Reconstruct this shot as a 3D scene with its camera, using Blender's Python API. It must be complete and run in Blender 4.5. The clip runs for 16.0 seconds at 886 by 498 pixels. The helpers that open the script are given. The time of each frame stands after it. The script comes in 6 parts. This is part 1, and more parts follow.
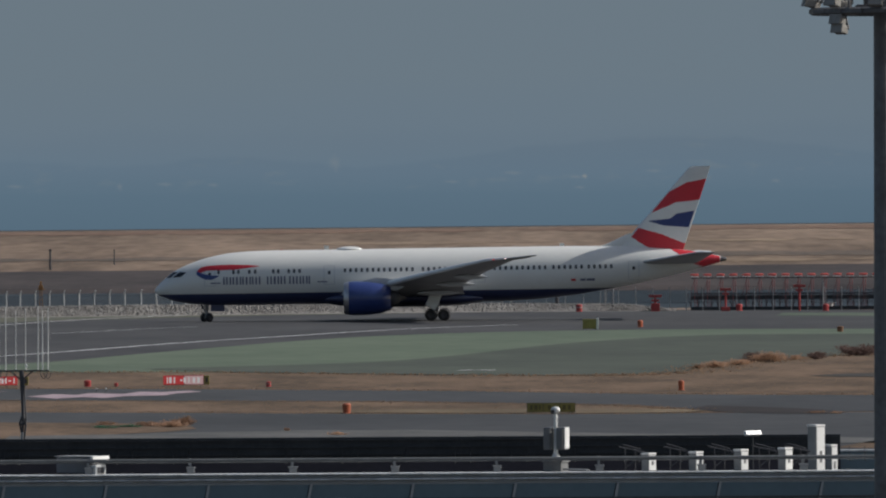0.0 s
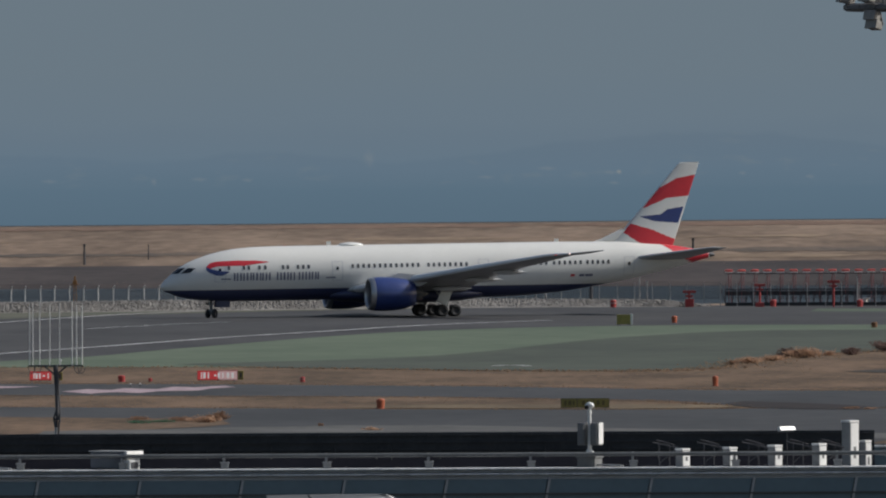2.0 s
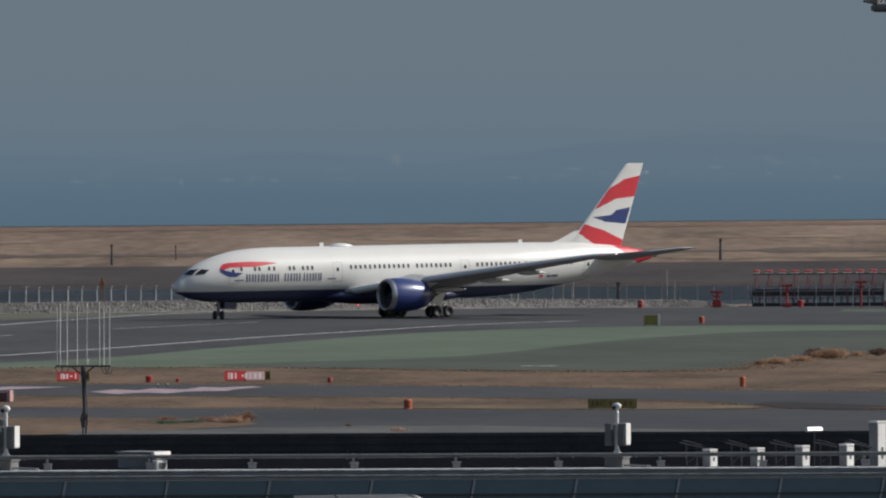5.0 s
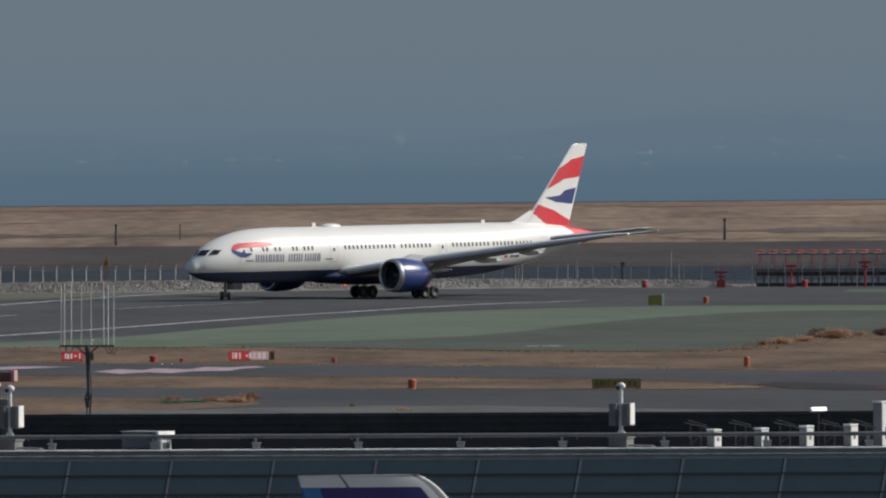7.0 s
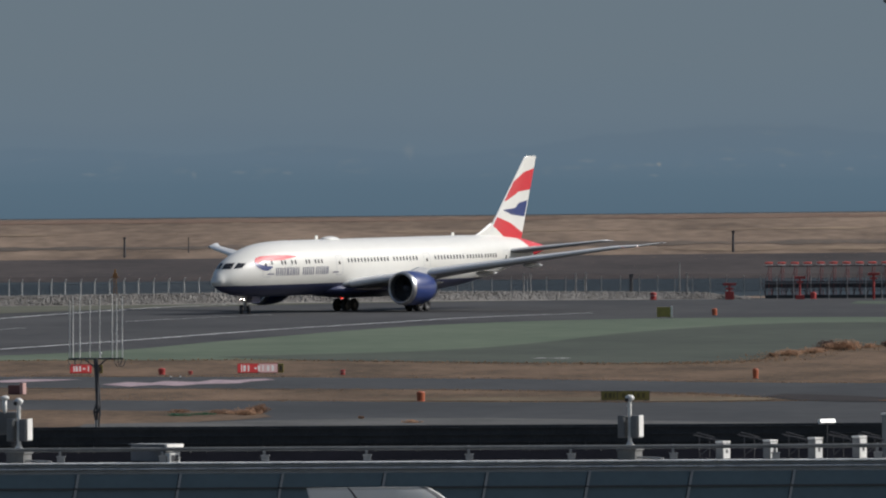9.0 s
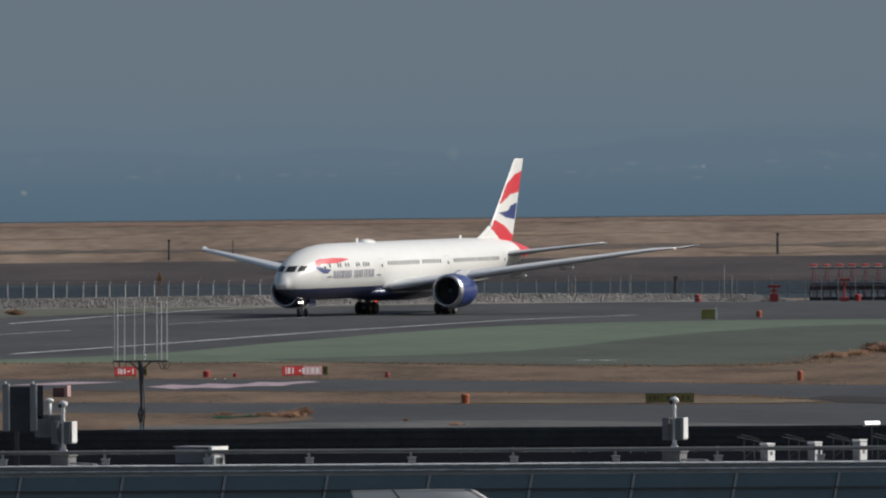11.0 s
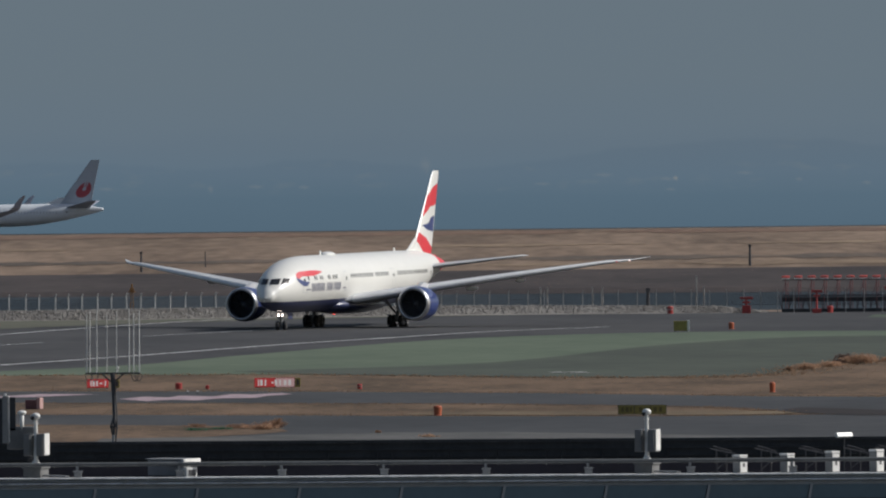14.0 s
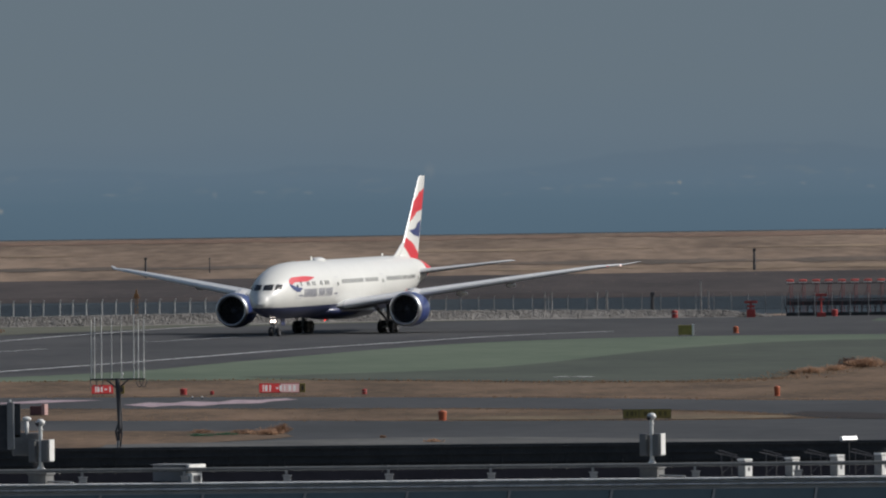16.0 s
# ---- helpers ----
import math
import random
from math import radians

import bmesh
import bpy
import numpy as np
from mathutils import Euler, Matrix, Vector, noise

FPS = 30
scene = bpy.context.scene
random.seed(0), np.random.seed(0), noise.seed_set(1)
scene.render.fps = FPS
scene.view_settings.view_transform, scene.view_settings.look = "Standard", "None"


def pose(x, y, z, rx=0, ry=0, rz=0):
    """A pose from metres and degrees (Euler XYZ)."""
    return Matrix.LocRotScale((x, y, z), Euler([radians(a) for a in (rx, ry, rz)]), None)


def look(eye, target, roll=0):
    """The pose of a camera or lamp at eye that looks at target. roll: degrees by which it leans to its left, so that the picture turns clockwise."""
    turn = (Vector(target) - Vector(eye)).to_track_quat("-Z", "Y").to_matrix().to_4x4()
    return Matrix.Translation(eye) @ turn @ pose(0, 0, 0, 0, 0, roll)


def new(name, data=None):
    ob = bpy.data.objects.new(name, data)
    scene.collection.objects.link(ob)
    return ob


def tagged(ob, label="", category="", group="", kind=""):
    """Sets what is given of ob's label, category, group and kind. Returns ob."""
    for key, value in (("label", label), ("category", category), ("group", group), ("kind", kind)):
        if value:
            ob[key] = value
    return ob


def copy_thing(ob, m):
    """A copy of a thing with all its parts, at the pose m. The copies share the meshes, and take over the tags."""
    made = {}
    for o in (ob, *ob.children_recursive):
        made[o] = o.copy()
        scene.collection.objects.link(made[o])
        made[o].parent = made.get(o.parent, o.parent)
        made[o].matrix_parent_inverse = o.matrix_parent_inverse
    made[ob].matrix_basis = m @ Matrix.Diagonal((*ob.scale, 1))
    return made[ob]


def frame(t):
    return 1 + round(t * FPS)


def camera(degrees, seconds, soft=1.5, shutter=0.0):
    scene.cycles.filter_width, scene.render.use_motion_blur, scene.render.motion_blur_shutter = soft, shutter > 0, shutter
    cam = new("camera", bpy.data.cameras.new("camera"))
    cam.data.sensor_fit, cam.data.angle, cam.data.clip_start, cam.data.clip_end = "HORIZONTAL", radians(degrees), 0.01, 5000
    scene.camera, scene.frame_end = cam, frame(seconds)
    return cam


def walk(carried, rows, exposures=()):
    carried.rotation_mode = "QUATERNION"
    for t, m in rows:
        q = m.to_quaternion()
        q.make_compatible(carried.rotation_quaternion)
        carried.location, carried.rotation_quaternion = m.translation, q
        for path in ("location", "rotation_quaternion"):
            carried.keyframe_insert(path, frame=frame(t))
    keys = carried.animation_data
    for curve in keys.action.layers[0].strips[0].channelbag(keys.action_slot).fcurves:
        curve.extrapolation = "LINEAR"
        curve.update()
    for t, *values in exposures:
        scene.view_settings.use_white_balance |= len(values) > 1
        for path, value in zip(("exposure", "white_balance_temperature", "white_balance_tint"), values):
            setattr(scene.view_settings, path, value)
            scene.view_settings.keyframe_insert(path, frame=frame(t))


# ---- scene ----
# ---------------------------------------------------------------- camera
EYE = (0.0, 0.0, 15.3)
cam = camera(4.5325, 16.0, soft=2.1)
# seconds, turn to the left, tilt and lean, in degrees
PATH = [
    (0, -0.0003, -0.3428, -0.3491),
    (0.5, 0.0578, -0.3340, -0.2981),
    (1, 0.0989, -0.3153, -0.3124),
    (1.5, 0.1262, -0.3359, -0.2873),
    (2, 0.1746, -0.3653, -0.2927),
    (2.5, 0.2758, -0.3857, -0.2191),
    (3, 0.3159, -0.3725, -0.3158),
    (3.2, 0.3367, -0.3765, -0.2711),
    (5.3, 0.3114, -0.3617, -0.2828),
    (5.5, 0.2895, -0.3823, -0.2283),
    (6, 0.3489, -0.4250, -0.2101),
    (6.5, 0.3476, -0.4770, -0.1921),
    (7, 0.3366, -0.4651, -0.2648),
    (7.5, 0.3134, -0.4497, -0.2874),
    (8, 0.3056, -0.4459, -0.2991),
    (8.5, 0.2962, -0.4273, -0.2828),
    (9, 0.3800, -0.4016, -0.3326),
    (11.5, 0.6150, -0.3806, -0.3706),
    (12, 0.5612, -0.3562, -0.3347),
    (12.5, 0.5526, -0.3549, -0.3854),
    (13, 0.5280, -0.3328, -0.4035),
    (13.5, 0.4858, -0.3092, -0.3771),
    (14, 0.4651, -0.3285, -0.4148),
    (14.5, 0.4581, -0.3255, -0.4581),
    (15, 0.4893, -0.3312, -0.5156),
    (15.5, 0.5017, -0.3335, -0.5528),
    (16, 0.4870, -0.3033, -0.5944),
]
walk(cam, [(t, Matrix.Translation(EYE) @ pose(0, 0, 0, 90 + tilt, 0, turn) @ pose(0, 0, 0, 0, 0, lean))
           for t, turn, tilt, lean in PATH], exposures=[(0, 0.06), (3, 0.05), (5.5, 0.03), (9, 0.02), (11.5, -0.02), (14, -0.05), (16, -0.06)])

# ---------------------------------------------------------------- light
SUN_EL, SUN_AZ = radians(36), radians(80)      # azimuth clockwise from north (+y)
world = bpy.data.worlds.new("world")
scene.world = world
world.use_nodes = True
wn = world.node_tree.nodes
sky = wn.new("ShaderNodeTexSky")
sky.sky_type, sky.sun_disc = "NISHITA", False
sky.sun_elevation, sky.sun_rotation = SUN_EL, SUN_AZ
sky.air_density, sky.dust_density = 1.0, 2.0
wn["Background"].inputs[1].default_value = 0.072
world.node_tree.links.new(sky.outputs[0], wn["Background"].inputs[0])
sun_data = bpy.data.lights.new("sun", "SUN")
sun_data.energy, sun_data.angle, sun_data.color = 3.8, radians(0.5), (1.0, 0.98, 0.955)
sun = new("sun", sun_data)
sun_dir = Vector((math.sin(SUN_AZ) * math.cos(SUN_EL), math.cos(SUN_AZ) * math.cos(SUN_EL), math.sin(SUN_EL)))
sun.matrix_world = look((200, 400, 300), Vector((200, 400, 300)) - sun_dir)


# ---------------------------------------------------------------- materials
def mat(name, a, b=None, scale=1.0, rough=0.7, metal=0.0, bump=0.0, stretch=(1, 1, 1), fine=8.0, spec=0.5, coat=0.0):
    """Two colours mixed by a coarse and a fine noise, in the object's own space."""
    m = bpy.data.materials.new(name)
    m.use_nodes = True
    n, l = m.node_tree.nodes, m.node_tree.links
    p = n["Principled BSDF"]
    p.inputs["Roughness"].default_value, p.inputs["Metallic"].default_value = rough, metal
    p.inputs["Specular IOR Level"].default_value = spec
    p.inputs["Coat Weight"].default_value = coat
    if b is None:
        b = tuple(c * 0.86 for c in a)
    co, mp = n.new("ShaderNodeTexCoord"), n.new("ShaderNodeMapping")
    l.new(co.outputs["Object"], mp.inputs[0])
    mp.inputs["Scale"].default_value = stretch
    n1, n2 = n.new("ShaderNodeTexNoise"), n.new("ShaderNodeTexNoise")
    for k, s, det in ((n1, scale, 4), (n2, scale * fine, 6)):
        l.new(mp.outputs[0], k.inputs["Vector"])
        k.inputs["Scale"].default_value, k.inputs["Detail"].default_value = s, det
    ad = n.new("ShaderNodeMix")
    ad.data_type = "FLOAT"
    ad.inputs[0].default_value = 0.4
    l.new(n1.outputs["Fac"], ad.inputs[2])
    l.new(n2.outputs["Fac"], ad.inputs[3])
    ra = n.new("ShaderNodeValToRGB")
    ra.color_ramp.elements[0].position, ra.color_ramp.elements[1].position = 0.36, 0.64
    ra.color_ramp.elements[0].color, ra.color_ramp.elements[1].color = (*a, 1), (*b, 1)
    l.new(ad.outputs[0], ra.inputs[0])
    l.new(ra.outputs[0], p.inputs["Base Color"])
    if bump:
        bp = n.new("ShaderNodeBump")
        bp.inputs["Strength"].default_value = bump
        l.new(n2.outputs["Fac"], bp.inputs["Height"])
        l.new(bp.outputs[0], p.inputs["Normal"])
    return m


def leafy(m, share):
    """Lets part of the light through, as thin blades and leaves do."""
    n, l = m.node_tree.nodes, m.node_tree.links
    p = n["Principled BSDF"]
    tr, mx = n.new("ShaderNodeBsdfTranslucent"), n.new("ShaderNodeMixShader")
    l.new(p.inputs["Base Color"].links[0].from_socket, tr.inputs[0])
    mx.inputs[0].default_value = share
    l.new(p.outputs[0], mx.inputs[1])
    l.new(tr.outputs[0], mx.inputs[2])
    l.new(mx.outputs[0], n["Material Output"].inputs[0])
    return m


def glow(name, colour, strength):
    m = bpy.data.materials.new(name)
    m.use_nodes = True
    p = m.node_tree.nodes["Principled BSDF"]
    p.inputs["Base Color"].default_value = (*colour, 1)
    p.inputs["Emission Color"].default_value, p.inputs["Emission Strength"].default_value = (*colour, 1), strength
    return m


def two_tone(name, upper, lower, height, slope, rough):
    """Paint that changes colour below a straight line along the hull."""
    m = mat(name, upper, tuple(c * 0.95 for c in upper), 0.5, rough, coat=0.2)
    n, l = m.node_tree.nodes, m.node_tree.links
    p = n["Principled BSDF"]
    old = p.inputs["Base Color"].links[0].from_socket
    co, sp = n.new("ShaderNodeTexCoord"), n.new("ShaderNodeSeparateXYZ")
    l.new(co.outputs["Object"], sp.inputs[0])
    a = n.new("ShaderNodeMath")
    a.operation = "MULTIPLY_ADD"
    a.inputs[1].default_value = slope
    l.new(sp.outputs["X"], a.inputs[0])
    l.new(sp.outputs["Z"], a.inputs[2])
    c = n.new("ShaderNodeMath")
    c.operation = "LESS_THAN"
    c.inputs[1].default_value = height
    l.new(a.outputs[0], c.inputs[0])
    mx = n.new("ShaderNodeMix")
    mx.data_type = "RGBA"
    l.new(c.outputs[0], mx.inputs[0])
    l.new(old, mx.inputs[6])
    mx.inputs[7].default_value = (*lower, 1)
    l.new(mx.outputs[2], p.inputs["Base Color"])
    return m


GRASS = mat("dry_grass", (0.121, 0.089, 0.067), (0.256, 0.188, 0.138), 0.03, 0.95, stretch=(1.4, 0.25, 1), spec=0.1)
GRASS_NEAR = mat("dry_grass_verge", (0.07, 0.052, 0.037), (0.185, 0.125, 0.085), 0.04, 0.95, stretch=(3.0, 1, 1), bump=0.3, spec=0.1)
SCRUB = mat("dark_scrub", (0.046, 0.041, 0.041), (0.077, 0.065, 0.062), 0.04, 0.95, stretch=(1.2, 1, 1), spec=0.1)
DARK_TURF = mat("dark_turf", (0.085, 0.072, 0.062), (0.15, 0.116, 0.092), 0.06, 0.95, stretch=(1.2, 0.3, 1), spec=0.1)
PALE_TURF = mat("pale_turf", (0.18, 0.132, 0.094), (0.275, 0.205, 0.143), 0.05, 0.95, stretch=(1.2, 0.3, 1), spec=0.1)
RUSSET_TURF = mat("russet_turf", (0.15, 0.1, 0.077), (0.215, 0.147, 0.108), 0.05, 0.95, stretch=(1.2, 0.3, 1), spec=0.1)
ASPHALT = mat("asphalt", (0.04, 0.04, 0.042), (0.067, 0.066, 0.067), 0.03, 0.9, stretch=(1.5, 0.7, 1), spec=0.2)
ROADWAY = mat("service_road_asphalt", (0.038, 0.04, 0.043), (0.061, 0.062, 0.065), 0.03, 0.9, stretch=(2.0, 0.9, 1), spec=0.2)
GREEN = mat("green_painted_asphalt", (0.08, 0.105, 0.073), (0.119, 0.147, 0.102), 0.03, 0.9, stretch=(1.5, 0.9, 1), spec=0.2)
GREEN_DARK = mat("worn_green_asphalt", (0.05, 0.058, 0.047), (0.078, 0.088, 0.069), 0.03, 0.9, stretch=(1.5, 0.9, 1), spec=0.2)
GREY_GREEN = mat("grey_green_turf", (0.092, 0.094, 0.074), (0.128, 0.126, 0.098), 0.1, 0.95, stretch=(0.4, 0.6, 1), spec=0.1)
GRAVEL = mat("pale_gravel", (0.075, 0.075, 0.074), (0.13, 0.128, 0.122), 0.12, 0.9, bump=0.2, stretch=(1.5, 1, 1), spec=0.1)
DARK_EARTH = mat("dark_stained_earth", (0.034, 0.03, 0.03), (0.047, 0.041, 0.04), 0.12, 0.95, stretch=(0.6, 0.2, 1), spec=0.1)
PALE_STRAW = mat("pale_straw_grass", (0.1, 0.078, 0.053), (0.18, 0.139, 0.092), 0.09, 0.95, stretch=(1.6, 0.4, 1), spec=0.1)
DARK_GRASS = mat("dark_streak_grass", (0.042, 0.043, 0.041), (0.068, 0.06, 0.053), 0.09, 0.95, stretch=(0.5, 0.3, 1), spec=0.1)
LINE = mat("road_paint", (0.88, 0.88, 0.86), (0.34, 0.34, 0.34), 0.3, 0.8)
PINK = mat("faded_red_paint", (0.49, 0.36, 0.385), (0.17, 0.13, 0.138), 0.8, 0.8)
WATER = mat("water", (0.032, 0.043, 0.052), (0.042, 0.053, 0.061), 0.02, 0.7, bump=0.2, spec=0.05)
SEA = mat("bay_water", (0.09, 0.126, 0.16), (0.096, 0.134, 0.166), 0.01, 0.7, bump=0.1, spec=0.15)
ROCK = mat("riprap_stone", (0.16, 0.15, 0.138), (0.25, 0.236, 0.217), 0.35, 0.95, spec=0.1)
STEEL = mat("galvanised_steel", (0.36, 0.36, 0.36), (0.26, 0.26, 0.26), 3, 0.5, 0.3)
DARK_STEEL = mat("dark_steel", (0.05, 0.05, 0.055), (0.08, 0.08, 0.085), 2, 0.6, 0.2)
BLACK = mat("black_panel", (0.04, 0.043, 0.046), (0.058, 0.06, 0.064), 1.5, 0.6, spec=0.2)
GREY_METAL = mat("grey_painted_metal", (0.16, 0.16, 0.157), (0.12, 0.12, 0.118), 1.2, 0.55)
WHITE_METAL = mat("white_painted_metal", (0.78, 0.77, 0.73), (0.66, 0.65, 0.62), 2.0, 0.45)
PANEL = mat("blue_grey_cladding", (0.142, 0.2, 0.224), (0.118, 0.168, 0.192), 0.4, 0.3)
# Mottle from pale to grey puts broken highlights into the colour.
LEDGE = mat("pale_roof_metal", (0.85, 0.85, 0.83), (0.4, 0.4, 0.395), 3.0, 0.4)
RIB = mat("cladding_rib", (0.42, 0.42, 0.41), (0.32, 0.32, 0.315), 2.0, 0.45)
RED = mat("signal_red", (0.42, 0.05, 0.045), (0.32, 0.04, 0.035), 2.0, 0.6)
ORANGE = mat("signal_orange", (0.44, 0.11, 0.045), (0.35, 0.085, 0.035), 2.0, 0.6)
YELLOW = mat("sign_yellow", (0.29, 0.245, 0.065), (0.21, 0.18, 0.05), 2.0, 0.6)
HULL = two_tone("white_hull_blue_belly", (0.72, 0.712, 0.668), (0.043, 0.053, 0.12), 3.33, 0.009, 0.38)
# Far hull's white is blued; the haze over it is in the colour.
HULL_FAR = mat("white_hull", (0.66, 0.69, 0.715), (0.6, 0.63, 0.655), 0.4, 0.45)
PAINT_WHITE = mat("white_paint", (0.77, 0.765, 0.725), (0.72, 0.715, 0.675), 0.5, 0.3, coat=0.3)
PAINT_RED = mat("red_paint", (0.64, 0.03, 0.045), (0.56, 0.026, 0.04), 0.5, 0.45, coat=0.1)
NAVY = mat("navy_paint", (0.043, 0.053, 0.12), (0.034, 0.042, 0.1), 0.5, 0.3, coat=0.3)
# Far jet's fin, wing, pane and disc colours also carry the haze.
FIN_FAR = mat("hazed_white_fin", (0.385, 0.435, 0.485), (0.35, 0.395, 0.445), 0.4, 0.4)
FAR_GREY = mat("hazed_wing_grey", (0.32, 0.34, 0.405), (0.27, 0.29, 0.35), 0.5, 0.4)
PALE_PANE = mat("hazed_cabin_pane", (0.34, 0.36, 0.39), (0.4, 0.42, 0.45), 1.5, 0.3)
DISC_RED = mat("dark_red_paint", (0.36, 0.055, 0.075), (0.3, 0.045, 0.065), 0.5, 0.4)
PAINT_BLUE = mat("blue_paint", (0.035, 0.058, 0.19), (0.028, 0.048, 0.165), 0.5, 0.3, coat=0.3)
PAINT_INDIGO = mat("indigo_paint", (0.03, 0.015, 0.16), (0.025, 0.013, 0.13), 0.5, 0.3, coat=0.3)
PAINT_CYAN = mat("light_blue_paint", (0.03, 0.17, 0.42), (0.025, 0.15, 0.38), 0.5, 0.3, coat=0.3)
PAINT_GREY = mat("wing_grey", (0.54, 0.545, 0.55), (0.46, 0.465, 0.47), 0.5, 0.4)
# Darker copy of the wing grey; underside shade is in the colour.
WING_SHADED = mat("wing_grey_shaded", (0.35, 0.355, 0.365), (0.29, 0.295, 0.305), 0.5, 0.45)
LETTER = mat("hull_lettering", (0.085, 0.09, 0.15), (0.16, 0.167, 0.23), 1.5, 0.5)
LETTER_DARK = mat("far_hull_lettering", (0.08, 0.075, 0.11), (0.14, 0.13, 0.17), 1.5, 0.5)
PALE_GREY = mat("pale_grey_metal", (0.3, 0.3, 0.295), (0.23, 0.23, 0.225), 1.2, 0.5)
CABIN_PANE = mat("cabin_pane", (0.045, 0.048, 0.052), (0.13, 0.133, 0.138), 2.5, 0.25)
GLASS_DARK = mat("cabin_glass", (0.02, 0.022, 0.026), (0.03, 0.032, 0.036), 1.0, 0.12)
SLAT = mat("bright_slat_metal", (0.8, 0.8, 0.79), (0.7, 0.7, 0.69), 1.0, 0.4, 0.1)
CHROME = mat("polished_metal", (0.52, 0.52, 0.53), (0.43, 0.43, 0.44), 1.0, 0.38, 0.9)
TYRE = mat("tyre_rubber", (0.028, 0.028, 0.03), (0.045, 0.045, 0.047), 3.0, 0.85)
FAN = mat("fan_metal", (0.07, 0.073, 0.082), (0.1, 0.104, 0.115), 2.0, 0.45, 0.3)
LAMP_WHITE = glow("lit_lamp", (1.0, 0.85, 0.75), 12.0)
LAMP_PALE = glow("pale_wing_lamp", (1.0, 0.72, 0.68), 2.0)
LAMP_RED = glow("lit_beacon", (1.0, 0.05, 0.03), 2.0)
NAV_RED = glow("lit_position_lamp", (0.8, 0.06, 0.05), 0.2)


# ---------------------------------------------------------------- mesh helpers
def mesh_of(name, verts, faces, materials, index=None, smooth=False):
    me = bpy.data.meshes.new(name)
    me.from_pydata([tuple(v) for v in verts], [], faces)
    for m in materials if isinstance(materials, (list, tuple)) else [materials]:
        me.materials.append(m)
    if index is not None:
        me.polygons.foreach_set("material_index", index)
    if smooth:
        me.polygons.foreach_set("use_smooth", [True] * len(me.polygons))
    me.update()
    return me


def part(name, bm, material, parent, label="", smooth=False):
    """One mesh object under a thing or a part, out of a bmesh or a mesh."""
    if isinstance(bm, bmesh.types.BMesh):
        me = bpy.data.meshes.new(name)
        if smooth:
            for fc in bm.faces:
                fc.smooth = True
        bm.to_mesh(me)
        bm.free()
        me.materials.append(material)
    else:
        me = bm
    ob = new(name, me)
    ob.parent = parent
    return tagged(ob, label)


def thing(name, m, label, category, group="", kind=""):
    ob = new(name)
    ob.empty_display_size = 0.3
    ob.matrix_basis = m
    return tagged(ob, label, category, group, kind)


def box(bm, size, at=(0, 0, 0), turn=0, bevel=0.0):
    r = bmesh.ops.create_cube(bm, size=1.0)
    vs = r["verts"]
    if bevel:
        bmesh.ops.scale(bm, vec=size, verts=vs)
        es = list({e for v in vs for e in v.link_edges})
        out = bmesh.ops.bevel(bm, geom=es, offset=bevel, segments=2, affect="EDGES", profile=0.6)
        vs = list({v for fc in out["faces"] for v in fc.verts} | {v for v in vs if v.is_valid})
        bmesh.ops.transform(bm, matrix=pose(*at, 0, 0, turn), verts=vs)
    else:
        bmesh.ops.transform(bm, matrix=pose(*at, 0, 0, turn) @ Matrix.Diagonal((*size, 1)), verts=vs)
    return bm


def boxes(*items, bevel=0.0):
    bm = bmesh.new()
    for it in items:
        box(bm, *it, bevel=bevel)
    return bm


def rod(bm, a, b, r1, r2=None, seg=10):
    a, b = Vector(a), Vector(b)
    r2 = r1 if r2 is None else r2
    m = Matrix.Translation((a + b) / 2) @ (b - a).to_track_quat("Z", "Y").to_matrix().to_4x4()
    bmesh.ops.create_cone(bm, cap_ends=True, segments=seg, radius1=r1, radius2=r2, depth=(b - a).length, matrix=m)
    return bm


def rods(*items, seg=10):
    bm = bmesh.new()
    for it in items:
        rod(bm, *it, seg=seg)
    return bm


def turned(profile, seg=28, axis="X"):
    """A profile of (along, radius) turned round an axis."""
    vs, fs = [], []
    for a, r in profile:
        for k in range(seg):
            t = 2 * math.pi * k / seg
            vs.append((a, r * math.cos(t), r * math.sin(t)) if axis == "X" else
                      (r * math.cos(t), a, r * math.sin(t)) if axis == "Y" else (r * math.cos(t), r * math.sin(t), a))
    for i in range(len(profile) - 1):
        for k in range(seg):
            j = (k + 1) % seg
            fs.append((i * seg + k, i * seg + j, (i + 1) * seg + j, (i + 1) * seg + k))
    return vs, fs


def moved(vs, x=0, y=0, z=0):
    return [(a + x, b + y, c + z) for a, b, c in vs]


def sheet(name, pts, z, material, label, category, kind="structure", thick=0.02):
    """A flat area with a thin edge, from its outline."""
    bm = bmesh.new()
    fc = bm.faces.new([bm.verts.new((x, y, z)) for x, y in pts])
    if fc.normal.z < 0:
        fc.normal_flip()
    bmesh.ops.triangulate(bm, faces=bm.faces[:])
    bmesh.ops.recalc_face_normals(bm, faces=bm.faces[:])
    me = bpy.data.meshes.new(name)
    bm.to_mesh(me)
    bm.free()
    me.materials.append(material)
    return tagged(new(name, me), label, category, kind=kind)


def smooth_line(pts, n=8):
    """A curve through points (Catmull-Rom)."""
    p = [Vector((*q, 0)) if len(q) == 2 else Vector(q) for q in pts]
    p = [2 * p[0] - p[1]] + p + [2 * p[-1] - p[-2]]
    out = []
    for i in range(1, len(p) - 2):
        for k in range(n):
            t = k / n
            out.append(0.5 * (2 * p[i] + (p[i + 1] - p[i - 1]) * t + (2 * p[i - 1] - 5 * p[i] + 4 * p[i + 1] - p[i + 2]) * t * t
                              + (3 * p[i] - p[i - 1] - 3 * p[i + 1] + p[i + 2]) * t ** 3))
    out.append(p[-2])
    return out


